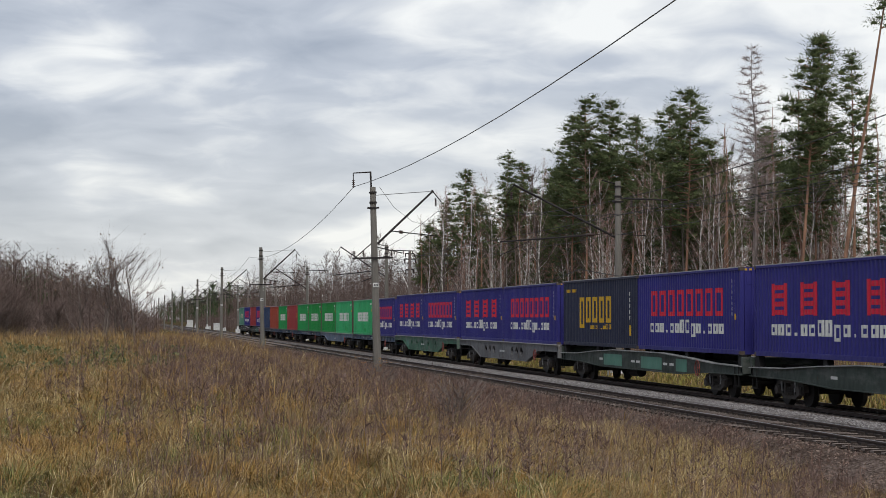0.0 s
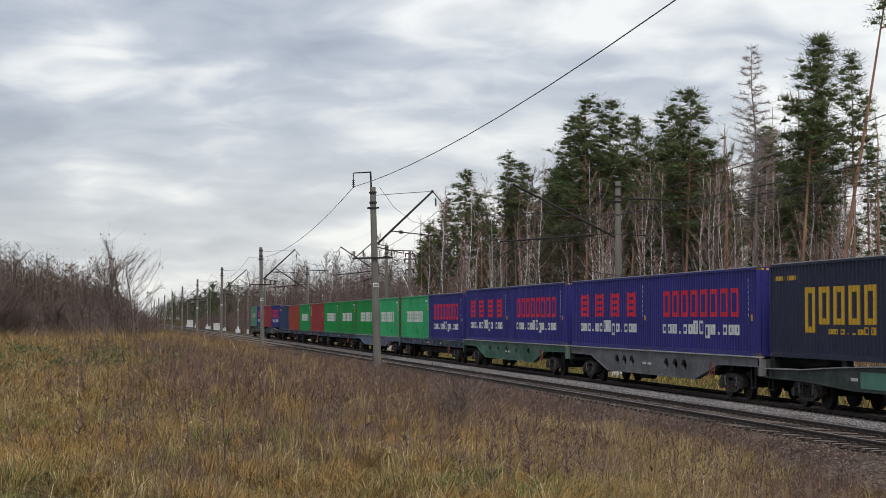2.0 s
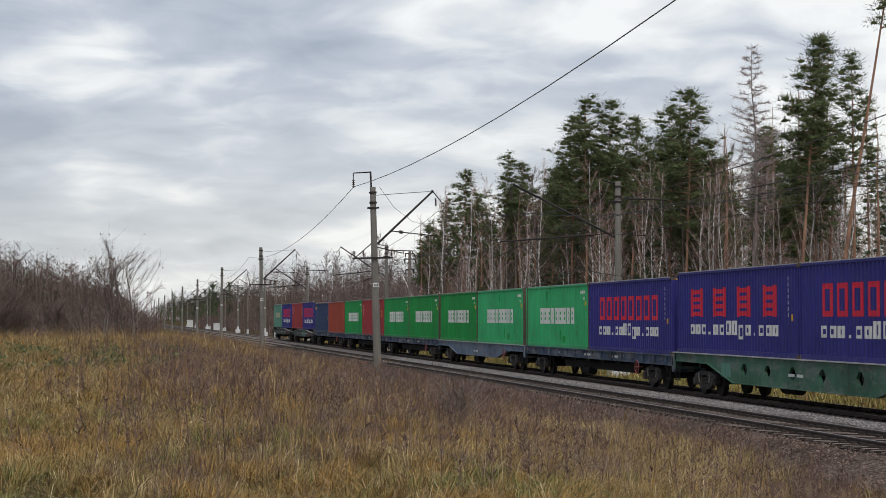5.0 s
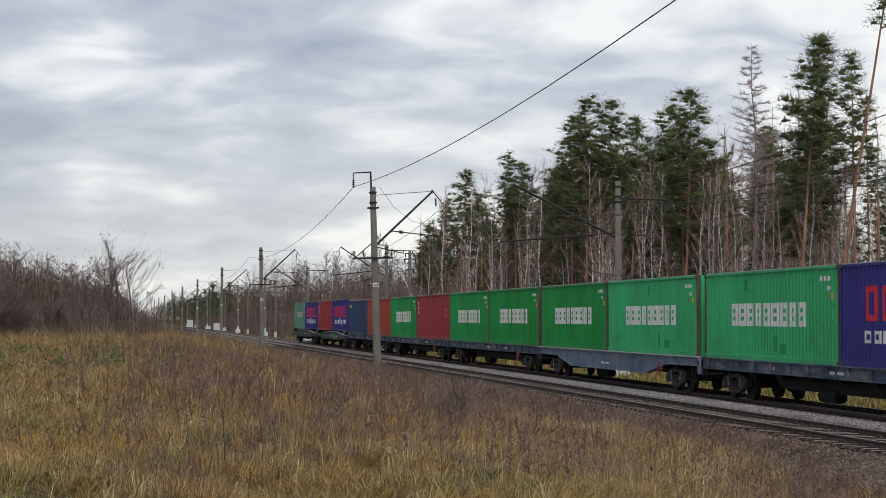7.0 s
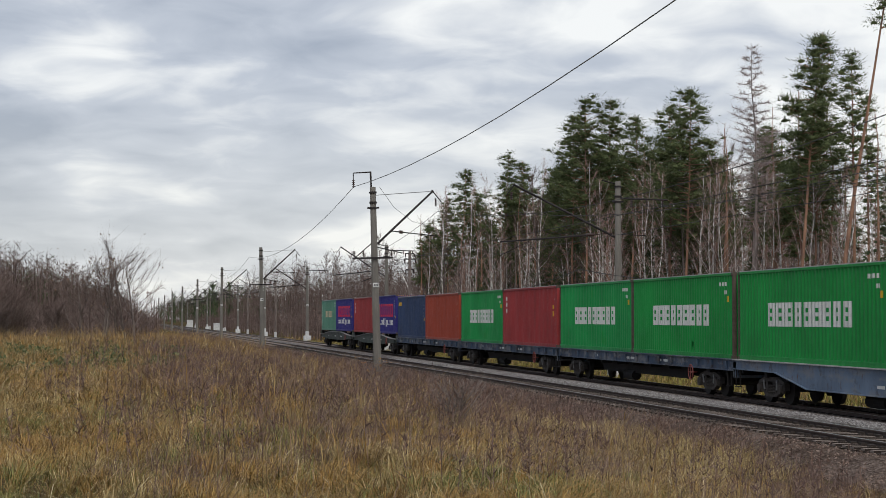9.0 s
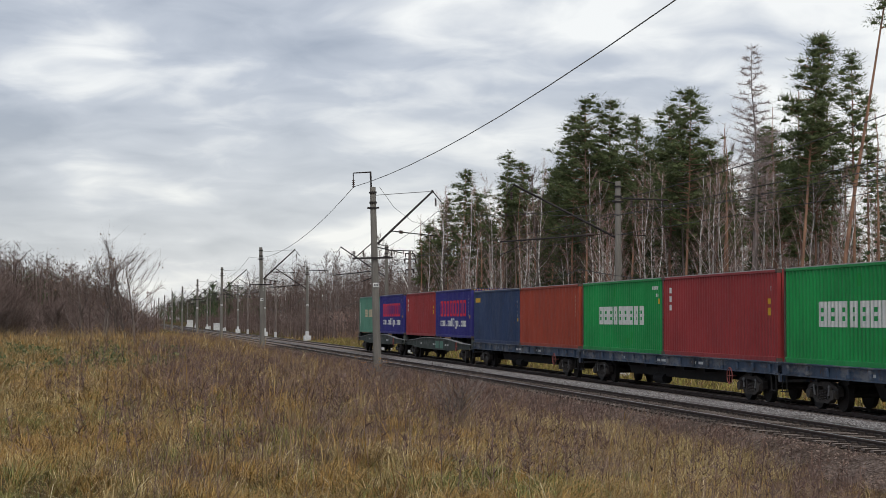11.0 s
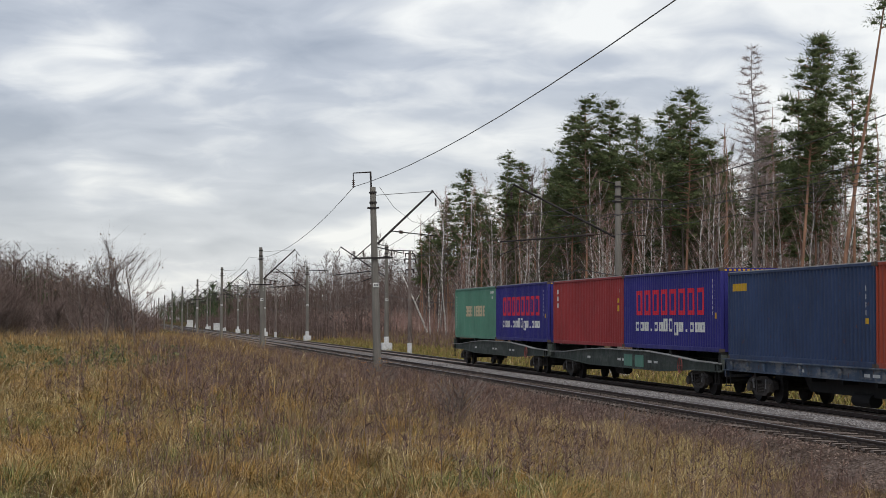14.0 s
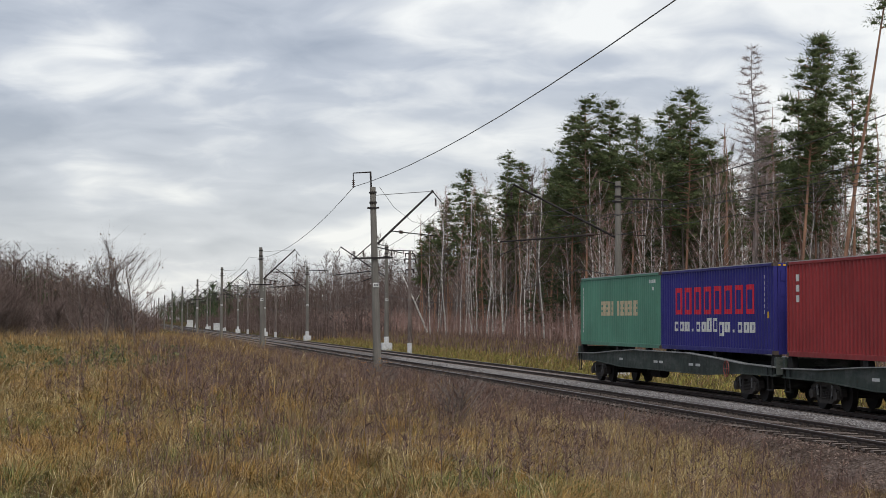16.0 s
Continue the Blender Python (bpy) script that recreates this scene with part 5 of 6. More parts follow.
def container(paint, letters, label, door=True, yellow=False):
    """A forty-foot steel container; origin at the middle of its floor. It faces -x; its door end is at -y."""
    body = MAT[paint]
    thing = tagged(new("shipping_container"), label, "container", group="containers on the train")
    h, L2 = HIGH, LONG / 2
    inner = L2 - 0.074
    for sgn in (-1, 1):
        s = Shape()
        ys = breaks(-inner, inner)
        v = []
        for y in ys:
            x = sgn * (SIDE - 0.012 - corrugation(y))
            v += [(x, y, 0.15), (x, y, h - 0.10)]
        s.add(v, [(2 * i, 2 * i + 2, 2 * i + 3, 2 * i + 1) for i in range(len(ys) - 1)])
        part("side_panel", s, body, thing)
        part("bottom_rail", Shape().box(sgn * SIDE - 0.03 - 0.03 * sgn, sgn * SIDE + 0.03 - 0.03 * sgn, -inner, inner, 0.0, 0.155, 0.008), body, thing)
        part("top_rail", Shape().box(sgn * SIDE - 0.03 - 0.03 * sgn, sgn * SIDE + 0.03 - 0.03 * sgn, -inner, inner, h - 0.105, h - 0.02, 0.008), body, thing)
        # narrow pale strip along the upper edge
        part("top_edge", Shape().box(sgn * SIDE - 0.024 - 0.03 * sgn, sgn * SIDE + 0.024 - 0.03 * sgn, -inner, inner, h - 0.022, h + 0.006), MAT["pale_steel"], thing, "pale upper edge")
        for e in (-1, 1):
            part("corner_post", Shape().box(sgn * (SIDE - 0.07) - 0.065, sgn * (SIDE - 0.07) + 0.065, e * (L2 - 0.04) - 0.035, e * (L2 - 0.04) + 0.035, 0.12, h - 0.12, 0.012), MAT["casting"] if "green" in paint and paint != "grey_green" else body, thing)
            for z in (0.0, h - 0.118):
                part("corner_casting", Shape().box(sgn * (SIDE - 0.079) - 0.081, sgn * (SIDE - 0.079) + 0.081, e * (L2 - 0.087) - 0.089, e * (L2 - 0.087) + 0.089, z, z + 0.118, 0.012), MAT["casting"], thing, "worn steel corner casting")
    roof = Shape()
    n = 58
    for i in range(n):
        y0, y1 = -inner + 2 * inner * i / n, -inner + 2 * inner * (i + 0.55) / n
        roof.box(-SIDE + 0.06, SIDE - 0.06, y0, y1, h - 0.04, h - 0.012)
    roof.box(-SIDE + 0.06, SIDE - 0.06, -inner, inner, h - 0.06, h - 0.03)
    part("roof", roof, MAT["pale_steel"], thing, "pale dusty roof sheet")
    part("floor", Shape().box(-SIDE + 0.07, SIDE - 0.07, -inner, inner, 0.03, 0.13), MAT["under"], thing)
    # door end: two leaves with pressed panels, locking bars and cams
    for sgn in (-1, 1):
        leaf = Shape().box(min(0.012 * sgn, sgn * 1.06), max(0.012 * sgn, sgn * 1.06), -L2 + 0.02, -L2 + 0.07, 0.16, h - 0.14)
        for k in range(5):
            z = 0.32 + k * 0.5
            leaf.box(min(0.10 * sgn, sgn * 0.98), max(0.10 * sgn, sgn * 0.98), -L2 + 0.0, -L2 + 0.02, z, z + 0.30, 0.01)
        dr = part("door", leaf, body, thing)
        for d in (0.28, 0.80):
            part("locking_bar", Shape().tube((sgn * d, -L2 - 0.02, 0.14), (sgn * d, -L2 - 0.02, h - 0.12), 0.018, 0.018, 6), body, dr)
    part("door_header", Shape().box(-SIDE + 0.13, SIDE - 0.13, -L2 + 0.01, -L2 + 0.12, h - 0.14, h - 0.012), body, thing)
    part("door_sill", Shape().box(-SIDE + 0.13, SIDE - 0.13, -L2 + 0.01, -L2 + 0.12, 0.01, 0.16), body, thing)
    end = Shape()
    for k in range(10):
        a = -1.08 + k * 0.216
        end.box(a, a + 0.12, L2 - 0.06, L2 - 0.02, 0.16, h - 0.12)
    end.box(-1.1, 1.1, L2 - 0.09, L2 - 0.055, 0.02, h - 0.02)
    part("end_wall", end, body, thing)
    if paint in ("smart", "orange"):
        hz = Shape()
        for k in range(13):
            hz.box(-1.05 + k * 0.162, -0.97 + k * 0.162, -L2 + 0.004, -L2 + 0.0085, h - 0.115, h - 0.05)
        part("hazard_stripes", hz, MAT["ink_yellow"], thing, "yellow hazard stripes over the door")
    sg = Shape().tube((-0.62, -L2 - 0.006, h - 0.62), (-0.62, -L2 - 0.001, h - 0.62), 0.10 if paint != "green" else 0.28, None, 14)
    part("door_mark", sg, MAT["ink_white"], thing, "round white mark on the door")
    letters(thing)
    return thing


def rows_of(thing, name, key, rows, label):
    for i, r in enumerate(rows):
        for s in glyph_row(*r, 11 * i + 3):
            part(name, s, MAT[key], thing, label)


def code_bars(thing, key="ink_white", z=HIGH - 0.45, y=-5.55, long=1.0):
    """Registration marks near the door end, as plain bars."""
    marks = [(y + long * (1 - i / 7), 0.09, z) for i in range(7)] + [(y + 0.3 * long * (1 - i / 3) + 0.12, 0.08, z - 0.28) for i in range(3)]
    for a, w, z0 in marks:
        s = Shape()
        painted(s, a - w, a, z0, z0 + 0.13)
        part("code_mark", s, MAT[key], thing, "small white code mark")


def column_bars(thing, y, z0, z1, n, key="ink_white", w=0.12):
    st = (z1 - z0) / n
    for i in range(n):
        s = Shape()
        painted(s, y - w / 2, y + w / 2, z0 + st * (i + 0.15), z0 + st * (i + 0.8))
        part("code_mark", s, MAT[key], thing, "small painted code mark")


def yellow_tag(thing, y, z, w=0.22, h=0.3):
    s = Shape()
    painted(s, y - w / 2, y + w / 2, z, z + h)
    part("warning_label", s, MAT["ink_yellow"], thing, "yellow warning label")


def letters_latin(thing):
    rows_of(thing, "red_block", "ink_red", [(4.5, -4.35, 1.28, 2.24, 8, "tall")], "red painted block")
    rows_of(thing, "white_block", "ink_white", [(4.5, -4.4, 0.67, 1.15, 14, "thin")], "white painted block")
    column_bars(thing, -5.25, 1.25, 2.55, 7, "ink_white", 0.05)
    column_bars(thing, -5.45, 1.25, 2.55, 8, "ink_white", 0.05)
    yellow_tag(thing, -5.5, 1.15, 0.2, 0.2)


def letters_glyphs(thing):
    rows_of(thing, "red_block", "ink_red", [(4.9, -5.0, 1.28, 2.30, 4, "dense")], "red painted block of bars")
    rows_of(thing, "white_block", "ink_white", [(4.7, -4.4, 0.67, 1.15, 14, "thin")], "white painted block")
    column_bars(thing, -5.25, 1.25, 2.55, 7, "ink_white", 0.05)
    yellow_tag(thing, -5.5, 1.15, 0.2, 0.2)


def letters_unico(thing):
    rows_of(thing, "yellow_block", "ink_yellow", [(3.3, -2.3, 1.02, 2.12, 5, "wide")], "yellow painted block")
    rows_of(thing, "small_yellow_block", "ink_yellow", [(1.4, -2.1, 0.74, 0.95, 8, "thin"), (5.8, 3.6, 2.36, 2.5, 10, "solid")], "small yellow painted block")
    yellow_tag(thing, -5.0, 0.5, 0.3, 0.42)
    column_bars(thing, -5.0, 1.1, 2.3, 5, "ink_white", 0.06)


def letters_ever(thing):
    rows_of(thing, "white_block", "ink_white", [(3.4, -3.5, 1.10, 1.84, 9, "block")], "bold white painted block")
    code_bars(thing)
    yellow_tag(thing, -5.55, 1.9, 0.14, 0.2)
    k = len(TRAIN)
    for y, z, w, h in ((0.4 - 0.1 * k % 3, 0.32, 0.28, 0.5), (-0.4 + 0.17 * k % 2.5, 2.25, 0.3, 0.36), (-2.8 + 0.23 * k % 1.7, 0.25, 0.6, 0.3)):
        s = Shape()
        painted(s, y - w / 2, y + w / 2, z, z + h, 0.003)
        part("repair_patch", s, MAT["dark_green"], thing, "darker green repair patch")


def letters_red(thing):
    column_bars(thing, 5.2, 1.6, 2.55, 3, "ink_white", 0.28)
    column_bars(thing, -5.5, 2.2, 2.4, 1, "ink_white", 0.06)
    yellow_tag(thing, -5.3, 1.45, 0.32, 0.24)
    yellow_tag(thing, -5.3, 1.8, 0.2, 0.18)


def letters_plain(thing):
    column_bars(thing, -5.5, 1.4, 2.4, 6, "ink_cream", 0.05)


def letters_slate(thing):
    s = Shape()
    painted(s, 4.3, 5.7, 2.25, 2.5)
    part("maker_plate", s, MAT["ink_yellow"], thing, "yellow block mark")
    column_bars(thing, -5.5, 1.4, 2.3, 4, "ink_white", 0.07)
    yellow_tag(thing, -5.5, 1.2, 0.25, 0.16)


def letters_shipping(thing):
    rows_of(thing, "cream_block", "ink_cream", [(2.7, 0.7, 1.25, 1.85, 5, "block"), (0.1, -3.0, 1.25, 1.85, 8, "block")], "cream painted block")
    column_bars(thing, 5.6, 0.5, 2.5, 12, "ink_white", 0.12)
    code_bars(thing, "ink_white", HIGH - 0.4, -5.4, 0.9)


def wheelset_mesh():
    s = Shape()
    for sgn in (-1, 1):
        x = sgn * 0.79
        s.tube((x - 0.065 * sgn, 0, 0), (x + 0.065 * sgn, 0, 0), 0.475, 0.47, 24)
        s.tube((x - 0.095 * sgn, 0, 0), (x - 0.065 * sgn, 0, 0), 0.505, 0.505, 24)
        s.tube((x + 0.066 * sgn, 0, 0), (x + 0.11 * sgn, 0, 0), 0.15, 0.12, 12)
    s.tube((-1.0, 0, 0), (1.0, 0, 0), 0.08, 0.08, 10)
    return s.mesh("wheelset", MAT["wheel"])


def bogie_meshes():
    frame_ = Shape()
    for sgn in (-1, 1):
        x0, x1 = sgn * 1.02 - 0.09, sgn * 1.02 + 0.09
        # cast side frame: top chord, bottom chord, two columns and the jaws over the axle boxes
        frame_.slab([(-1.15, 0.60), (-1.10, 0.72), (-0.55, 0.84), (0.55, 0.84), (1.10, 0.72), (1.15, 0.60), (0.55, 0.70), (-0.55, 0.70)], x0, x1)
        frame_.slab([(-0.80, 0.42), (-0.46, 0.22), (0.46, 0.22), (0.80, 0.42), (0.62, 0.42), (0.40, 0.31), (-0.40, 0.31), (-0.62, 0.42)], x0, x1)
        for e in (-1, 1):
            frame_.slab([(e * 0.34, 0.26), (e * 0.46, 0.26), (e * 0.46, 0.74), (e * 0.34, 0.74)], x0, x1)
            frame_.slab([(e * 0.62, 0.40), (e * 0.80, 0.40), (e * 0.74, 0.76), (e * 0.56, 0.78)], x0, x1)
            frame_.slab([(e * 1.06, 0.44), (e * 1.17, 0.44), (e * 1.17, 0.66), (e * 1.06, 0.68)], x0, x1)
    frame_.box(-1.0, 1.0, -0.22, 0.22, 0.52, 0.78, 0.03)
    coil = [(0, 0, 0.30 + 0.024 * k) for k in range(14)]
    spr = Shape().path(coil, [0.085 if k % 2 else 0.055 for k in range(14)], 8)
    box = Shape()
    box.tube((-0.1, 0, 0.475), (0.1, 0, 0.475), 0.15, 0.13, 10)
    box.box(-0.07, 0.07, -0.17, 0.17, 0.36, 0.62, 0.03)
    ear = Shape()
    for e in (-1, 1):
        ear.slab([(e * 0.50, 0.44), (e * 0.56, 0.44), (e * 0.66, 0.72), (e * 0.54, 0.76), (e * 0.52, 0.68), (e * 0.58, 0.66)], -0.02, 0.02)
    EARS.append(ear.mesh("friction_wedge", MAT["ear"]))
    return frame_.mesh("bogie", MAT["bogie"]), spr.mesh("spring", MAT["bogie"]), box.mesh("axle_box", MAT["bogie"])


WHEELS = []
TRAIN = []
EARS = []
WHEEL_R = 0.475


def wagon(kind, paint, y, deck, label, meshes, half=12.5, patches=(), belly=0.90):
    """A long container flat wagon. kind: fish, deep or flat. deck: height of the container floors."""
    wheel, bog, spr, box = meshes
    thing = tagged(new("container_wagon"), label, "railway wagon", group="wagons of the train")
    P = MAT[paint]
    TRAIN.append((thing, FAR_TRACK, y, 0.0))
    if kind == "fish":
        top = [(-half, deck - 0.40), (-9.5, deck - 0.36), (-6.5, deck - 0.22), (-3.5, deck - 0.12), (3.5, deck - 0.12), (6.5, deck - 0.22), (9.5, deck - 0.36), (half, deck - 0.40)]
        low = [(half, deck - 0.64), (9.0, deck - 0.66), (5.5, deck - 0.80), (-5.5, deck - 0.80), (-9.0, deck - 0.66), (-half, deck - 0.64)]
    elif kind == "deep":
        top = [(-half, deck - 0.03), (half, deck - 0.03)]
        low = [(half, deck - 0.30), (8.6, deck - 0.32), (5.9, deck - belly), (-5.9, deck - belly), (-8.6, deck - 0.32), (-half, deck - 0.30)]
    else:
        top = [(-half, deck - 0.03), (half, deck - 0.03)]
        low = [(half, deck - 0.36), (-half, deck - 0.36)]
    ring = low[::-1] + top[::-1]
    for sgn in (-1, 1):
        x = sgn * 1.20
        s = Shape()
        if kind == "deep":
            # a web with three plus three lightening holes, built round the openings
            holes = {"wagon_grey": [(-4.9, -4.2), (-3.8, -3.1), (-2.7, -2.0), (2.0, 2.7), (3.1, 3.8), (4.2, 4.9)], "wagon_green": [(-5.0, -4.45), (-2.2, -1.65), (0.2, 0.75), (2.4, 2.95), (4.6, 5.15)]}.get(paint, [])
            z0, z1, za, zb = deck - belly, deck - 0.03, deck - belly + 0.24, deck - 0.26
            s.slab([(-half, deck - 0.30), (-8.6, deck - 0.32), (-5.9, z0), (-5.9, z1), (-half, z1)], x - 0.05, x + 0.05)
            s.slab([(5.9, z0), (8.6, deck - 0.32), (half, deck - 0.30), (half, z1), (5.9, z1)], x - 0.05, x + 0.05)
            s.box(x - 0.05, x + 0.05, -5.9, 5.9, z0, za).box(x - 0.05, x + 0.05, -5.9, 5.9, zb, z1)
            edge = -5.9
            for a, b in holes:
                c = (b - a) * 0.3
                for p, q in ((a, 1), (b, -1)):
                    for z, r in ((za, 1), (zb, -1)):
                        s.slab([(p, z), (p + q * c, z), (p, z + r * c)], x - 0.05, x + 0.05)
            for a, b in holes + [(5.9, 5.9)]:
                s.box(x - 0.05, x + 0.05, edge, a, za, zb)
                edge = b
        else:
            s.slab(ring, x - 0.05, x + 0.05)
        sill = part("side_sill", s, P, thing)
        d = 0.035
        fl = Shape().slab(top + [(a, z + d) for a, z in top[::-1]], x - 0.13, x + 0.13)
        # fish sills: the flange's pale colour paints in a slender top-edge highlight
        part("top_flange", fl, MAT["pale_steel"] if kind == "deep" else MAT["edge_highlight"] if kind == "fish" else P, thing)
        fl = Shape().slab(low + [(a, z - 0.03) for a, z in low[::-1]], x - 0.11, x + 0.11)
        part("bottom_flange", fl, P, thing)
    for y0, y1, key in patches:
        z0, z1 = (deck - 0.74, deck - 0.28) if kind != "flat" else (deck - 0.30, deck - 0.08)
        part("paint_patch", Shape().box(-1.258, -1.251, y0, y1, z0, z1), MAT[key], thing, "patch of fresh mint-green paint")
    for k, y0 in enumerate((-4.9, -4.1, -0.4, 0.3, 5.2)):
        if kind == "deep" and k in (0, 1, 4):
            continue
        z0 = deck - 0.55 if kind != "flat" else deck - 0.26
        part("stencil_mark", Shape().box(-1.2565, -1.2505, y0, y0 + 0.5, z0, z0 + 0.09), MAT["ink_white"], thing, "small faded white stencil bar")
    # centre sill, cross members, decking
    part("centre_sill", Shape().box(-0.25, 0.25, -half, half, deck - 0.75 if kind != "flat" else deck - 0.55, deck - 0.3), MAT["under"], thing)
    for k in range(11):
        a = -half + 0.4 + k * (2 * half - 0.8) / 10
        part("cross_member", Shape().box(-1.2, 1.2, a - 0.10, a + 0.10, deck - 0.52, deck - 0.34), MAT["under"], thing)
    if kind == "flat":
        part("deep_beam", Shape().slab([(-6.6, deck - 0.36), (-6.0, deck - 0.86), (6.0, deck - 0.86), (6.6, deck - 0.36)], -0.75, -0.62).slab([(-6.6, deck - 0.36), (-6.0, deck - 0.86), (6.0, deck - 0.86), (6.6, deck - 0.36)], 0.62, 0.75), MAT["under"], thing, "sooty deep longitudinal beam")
        for k in range(16):
            a = -half + 0.8 + k * (2 * half - 1.6) / 15
            part("stake_pocket", Shape().box(-1.32, -1.252, a - 0.09, a + 0.09, deck - 0.34, deck - 0.08, 0.01), P, thing)
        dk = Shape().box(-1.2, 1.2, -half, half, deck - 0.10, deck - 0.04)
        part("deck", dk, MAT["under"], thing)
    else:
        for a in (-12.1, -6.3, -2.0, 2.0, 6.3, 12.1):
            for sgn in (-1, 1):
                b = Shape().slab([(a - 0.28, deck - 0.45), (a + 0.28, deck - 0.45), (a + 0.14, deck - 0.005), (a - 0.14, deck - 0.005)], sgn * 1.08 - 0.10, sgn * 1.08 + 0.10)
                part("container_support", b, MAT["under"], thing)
    hw = Shape()
    for k in range(16):
        a0, a1 = 2 * math.pi * k / 16, 2 * math.pi * (k + 1) / 16
        hw.tube((-1.34, -8.0 + 0.27 * math.cos(a0), deck - 0.55 + 0.27 * math.sin(a0)), (-1.34, -8.0 + 0.27 * math.cos(a1), deck - 0.55 + 0.27 * math.sin(a1)), 0.018, 0.018, 5)
    hw.tube((-1.34, -8.27, deck - 0.55), (-1.34, -7.73, deck - 0.55), 0.014, 0.014, 5).tube((-1.34, -8.0, deck - 0.82), (-1.34, -8.0, deck - 0.28), 0.014, 0.014, 5)
    hw.tube((-1.34, -8.0, deck - 0.55), (-1.1, -8.0, deck - 0.55), 0.025, 0.025, 6)
    part("handwheel", hw, MAT["brake_red"], thing, "faded red brake handwheel")
    part("air_tank", Shape().tube((-0.7, 1.2, deck - 0.95), (-0.7, 2.5, deck - 0.95), 0.2, 0.2, 12), MAT["under"], thing)
    for e in (-1, 1):
        part("headstock", Shape().box(-1.25, 1.25, e * (half - 0.05) - 0.09, e * (half - 0.05) + 0.09, deck - 0.62, deck - 0.08, 0.02), P, thing)
        part("coupler", Shape().box(-0.16, 0.16, min(e * half, e * (half + 0.42)), max(e * half, e * (half + 0.42)), 0.86, 1.16, 0.03), MAT["under"], thing)
        hs = Shape().tube((0.5, e * half, 0.98), (0.42, e * (half + 0.35), 0.62), 0.03, 0.03, 6)
        part("brake_hose", hs, MAT["under"], thing)
        st = Shape()
        for d in (-1.28,):
            st.tube((d, e * (half - 0.25), deck - 0.35), (d, e * (half - 0.25), 0.45), 0.018, 0.018, 5).tube((d, e * (half - 0.65), deck - 0.35), (d, e * (half - 0.65), 0.45), 0.018, 0.018, 5)
        st.box(-1.34, -1.22, min(e * (half - 0.65), e * (half - 0.25)), max(e * (half - 0.65), e * (half - 0.25)), 0.43, 0.46)
        part("step", st, MAT["under"], thing)
        b = part("bogie", bog, None, thing, "dusty cast-steel bogie frame", at=pose(0, e * 9.4, 0))
        part("friction_wedge", EARS[0], None, b, "worn pale steel plate", at=pose(-1.135, 0, 0))
        for sgn in (-1, 1):
            for a in (-0.2, 0.0, 0.2):
                part("spring", spr, None, b, at=pose(sgn * 1.06, a, 0))
        for a in (-0.925, 0.925):
            for sgn in (-1, 1):
                part("axle_box", box, None, b, at=pose(sgn * 1.1, a, 0))
            wh = part("wheelset", wheel, None, b, "dark steel wheelset", at=pose(0, a, WHEEL_R))
            WHEELS.append((wh, a))
    return thing


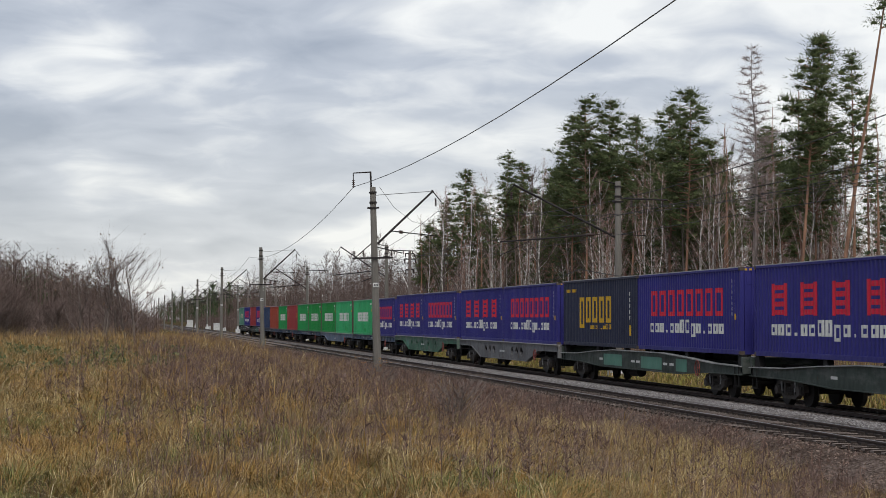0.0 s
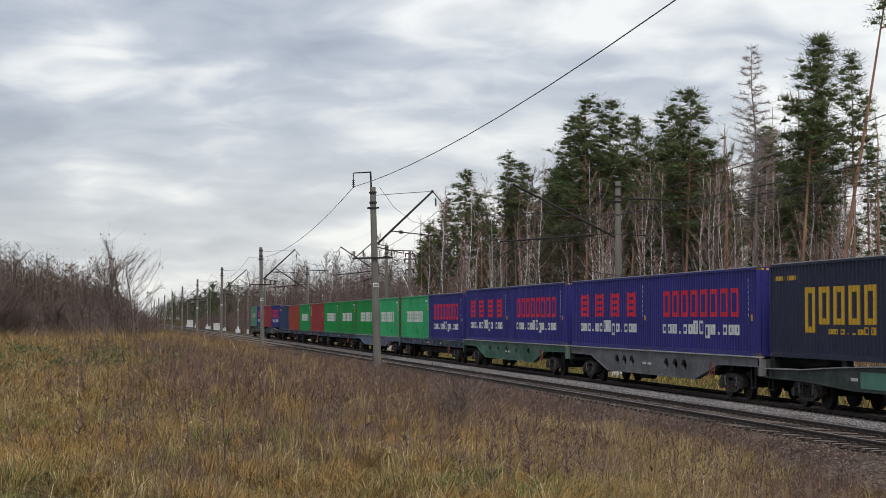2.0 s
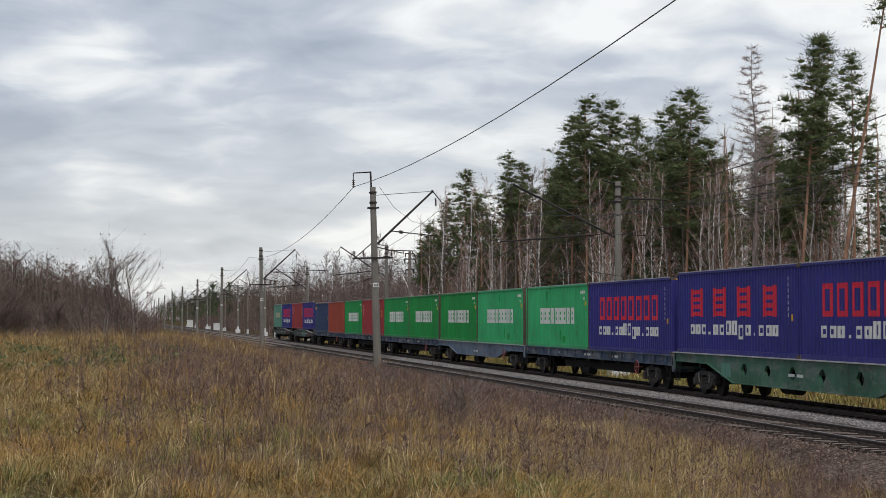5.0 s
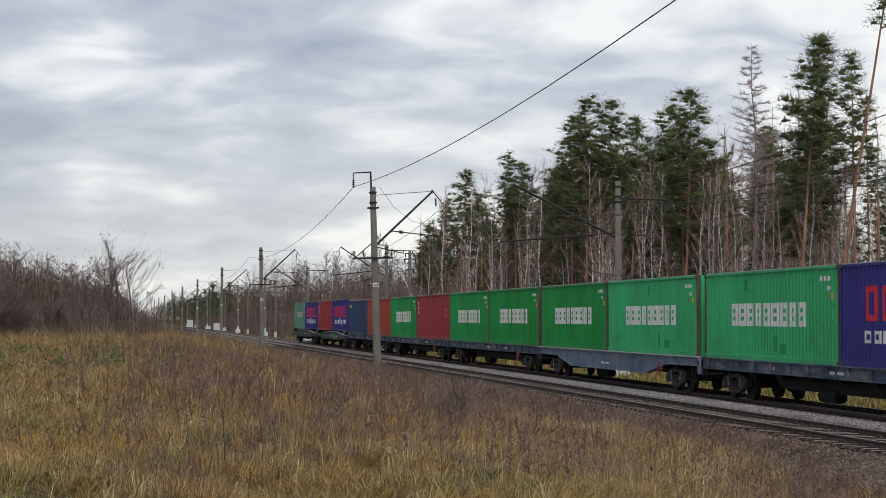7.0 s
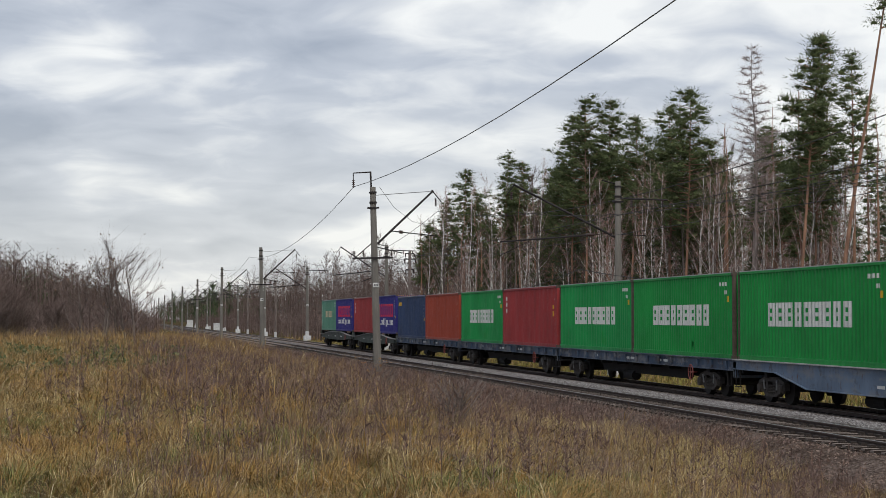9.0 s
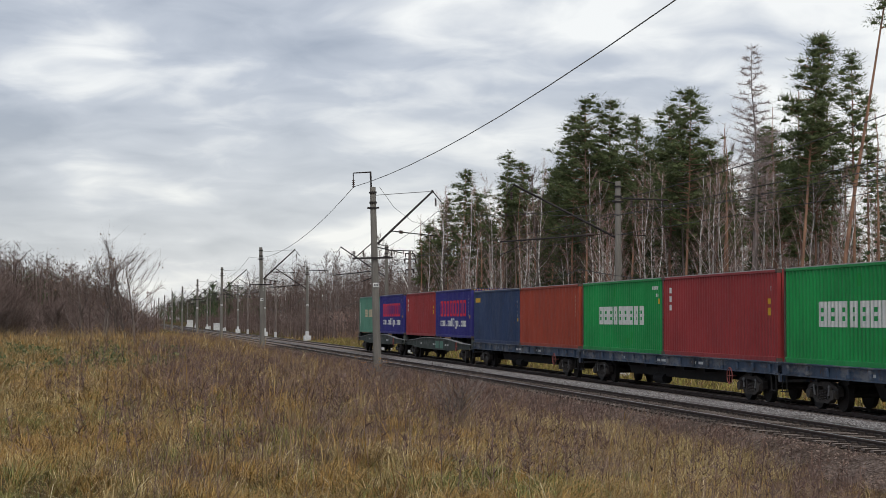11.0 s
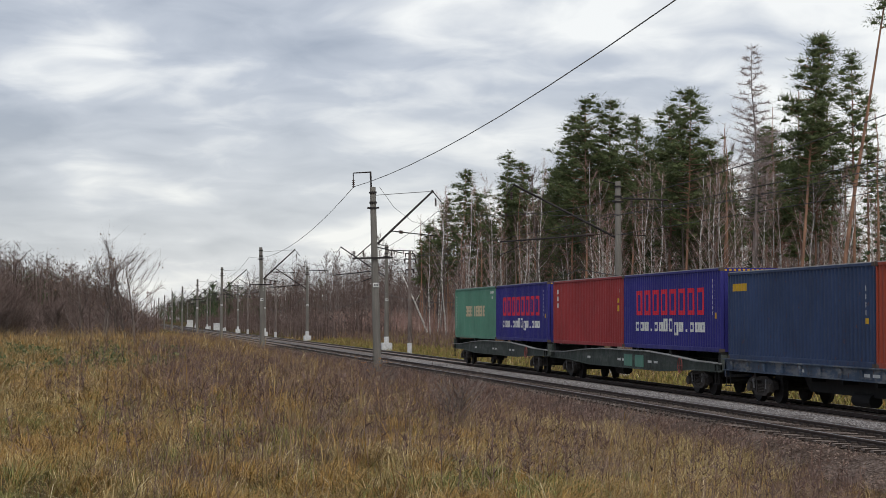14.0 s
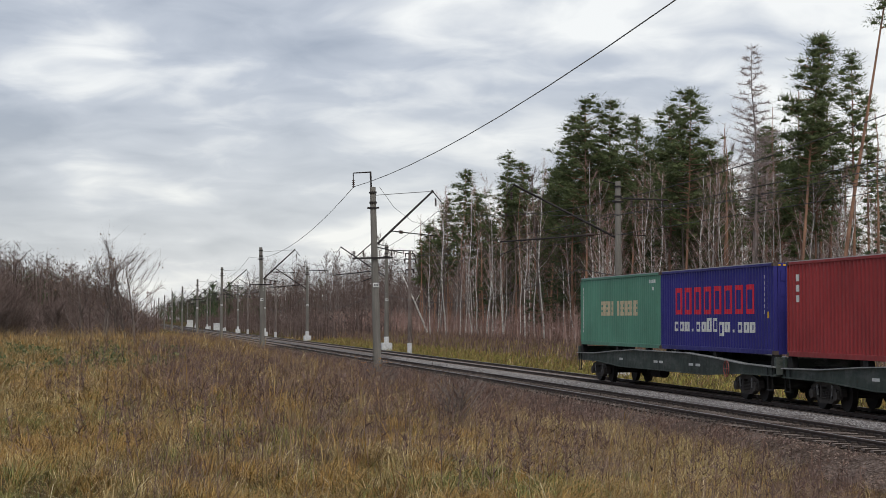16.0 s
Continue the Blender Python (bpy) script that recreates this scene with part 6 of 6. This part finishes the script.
def build_train():
    meshes = (wheelset_mesh(), *bogie_meshes())
    mids = [44.80, 70.65, 96.35, 122.22, 147.45, 172.80, 197.80, 222.85, 248.00, 273.30, 298.95]
    # kind, paint, deck, wagon label, far container, near container
    glyph = ("smart", letters_glyphs, "blue corrugated container with large red and white lettering blocks")
    latin = ("smart", letters_latin, "blue corrugated container with red and white lettering blocks")
    green = ("green", letters_ever, "green corrugated container with bold white lettering blocks")
    dgreen = ("dark_green", letters_ever, "dark green container with bold white lettering blocks")
    pgreen = ("pale_green", letters_ever, "faded green rust-stained container with white lettering blocks")
    rows = [
        ("fish", "olive", 1.49, "dirty olive container wagon with curved side sills", glyph, latin, ()),
        ("fish", "olive", 1.49, "dirty olive container wagon with mint paint patches", ("navy", letters_unico, "dark navy container with yellow lettering blocks"), latin, ((-3.4, -0.6, "mint"), (2.2, 5.0, "mint"), (-6.5, -5.2, "mint"))),
        ("deep", "wagon_grey", 1.46, "grey deep-sided container wagon with lightening holes", glyph, latin, ()),
        ("deep", "wagon_green", 1.46, "worn green deep-sided container wagon with lightening holes", glyph, latin, ((6.2, 7.2, "mint"),)),
        ("flat", "flat_blue", 1.335, "chipped blue flat wagon loaded with containers", pgreen, latin, ()),
        ("deep", "wagon_blue", 1.335, "faded blue-grey deep-sided container wagon", dgreen, pgreen, ()),
        ("flat", "flat_blue", 1.335, "chipped blue flat wagon loaded with containers", green, dgreen, ()),
        ("flat", "flat_blue", 1.335, "chipped blue flat wagon loaded with containers", green, ("red", letters_red, "dark red corrugated container with small white marks"), ()),
        ("flat", "flat_blue", 1.335, "chipped blue flat wagon loaded with containers", ("slate", letters_slate, "faded slate-blue rusty container with a yellow mark"), ("orange", letters_plain, "plain orange-red corrugated container"), ()),
        ("fish", "olive", 1.53, "dirty olive container wagon with mint paint patches", ("red", letters_red, "dark red corrugated container with small white marks"), latin, ((-3.0, -1.8, "mint"), (-1.4, -0.2, "mint"))),
        ("fish", "olive", 1.55, "dark green-black container wagon with curved side sills", ("grey_green", letters_shipping, "faded grey-green container with cream lettering blocks"), latin, ()),
    ]
    for y, (kind, paint, deck, wl, far, near, patches) in zip(mids, rows):
        wagon(kind, paint, y, deck, wl, meshes, 12.5, patches, 0.74 if paint == "wagon_blue" else 0.90)
        for d, (cp, fn, lab) in ((6.146, far), (-6.146, near)):
            c = container(cp, fn, lab)
            TRAIN.append((c, FAR_TRACK, y + d, deck))


def run(t):
    """Distance that the train has gone at t seconds."""
    return 13.55 * t + 0.0549 * t * t + 0.6 * (max(0.0, t - 12.0) / 4.0) ** 2


def motions():
    times = [0.5 * i for i in range(33)]
    for thing, x, y, z in TRAIN:
        walk(thing, [(t, pose(x, y - run(t), z)) for t in times])
    ticks = [i / FPS for i in range(int(CLIP * FPS) + 1)]
    for wheel, a in WHEELS:
        walk(wheel, [(t, pose(0, a, WHEEL_R, math.degrees(run(t) / WHEEL_R))) for t in ticks])


build_ground()
build_ballast()
build_masts()
build_jumper()
build_line_poles()
cabinet(25.5, 476, 2.1, 1.4, 1.9, "white trackside relay cabinet with pitched lid")
cabinet(24.8, 640, 2.0, 1.4, 2.6, "white trackside relay cabinet with pitched lid")
cabinet(50.0, 254, 1.9, 1.4, 1.2, "small white shed seen between the trees")
tower(15.4, 900, 15.2)
build_forest()
leaning_birch(40.5, 240)
build_far_woods()
build_bushes()
build_train()
build_grass()
build_verge()
build_tracks()
motions()
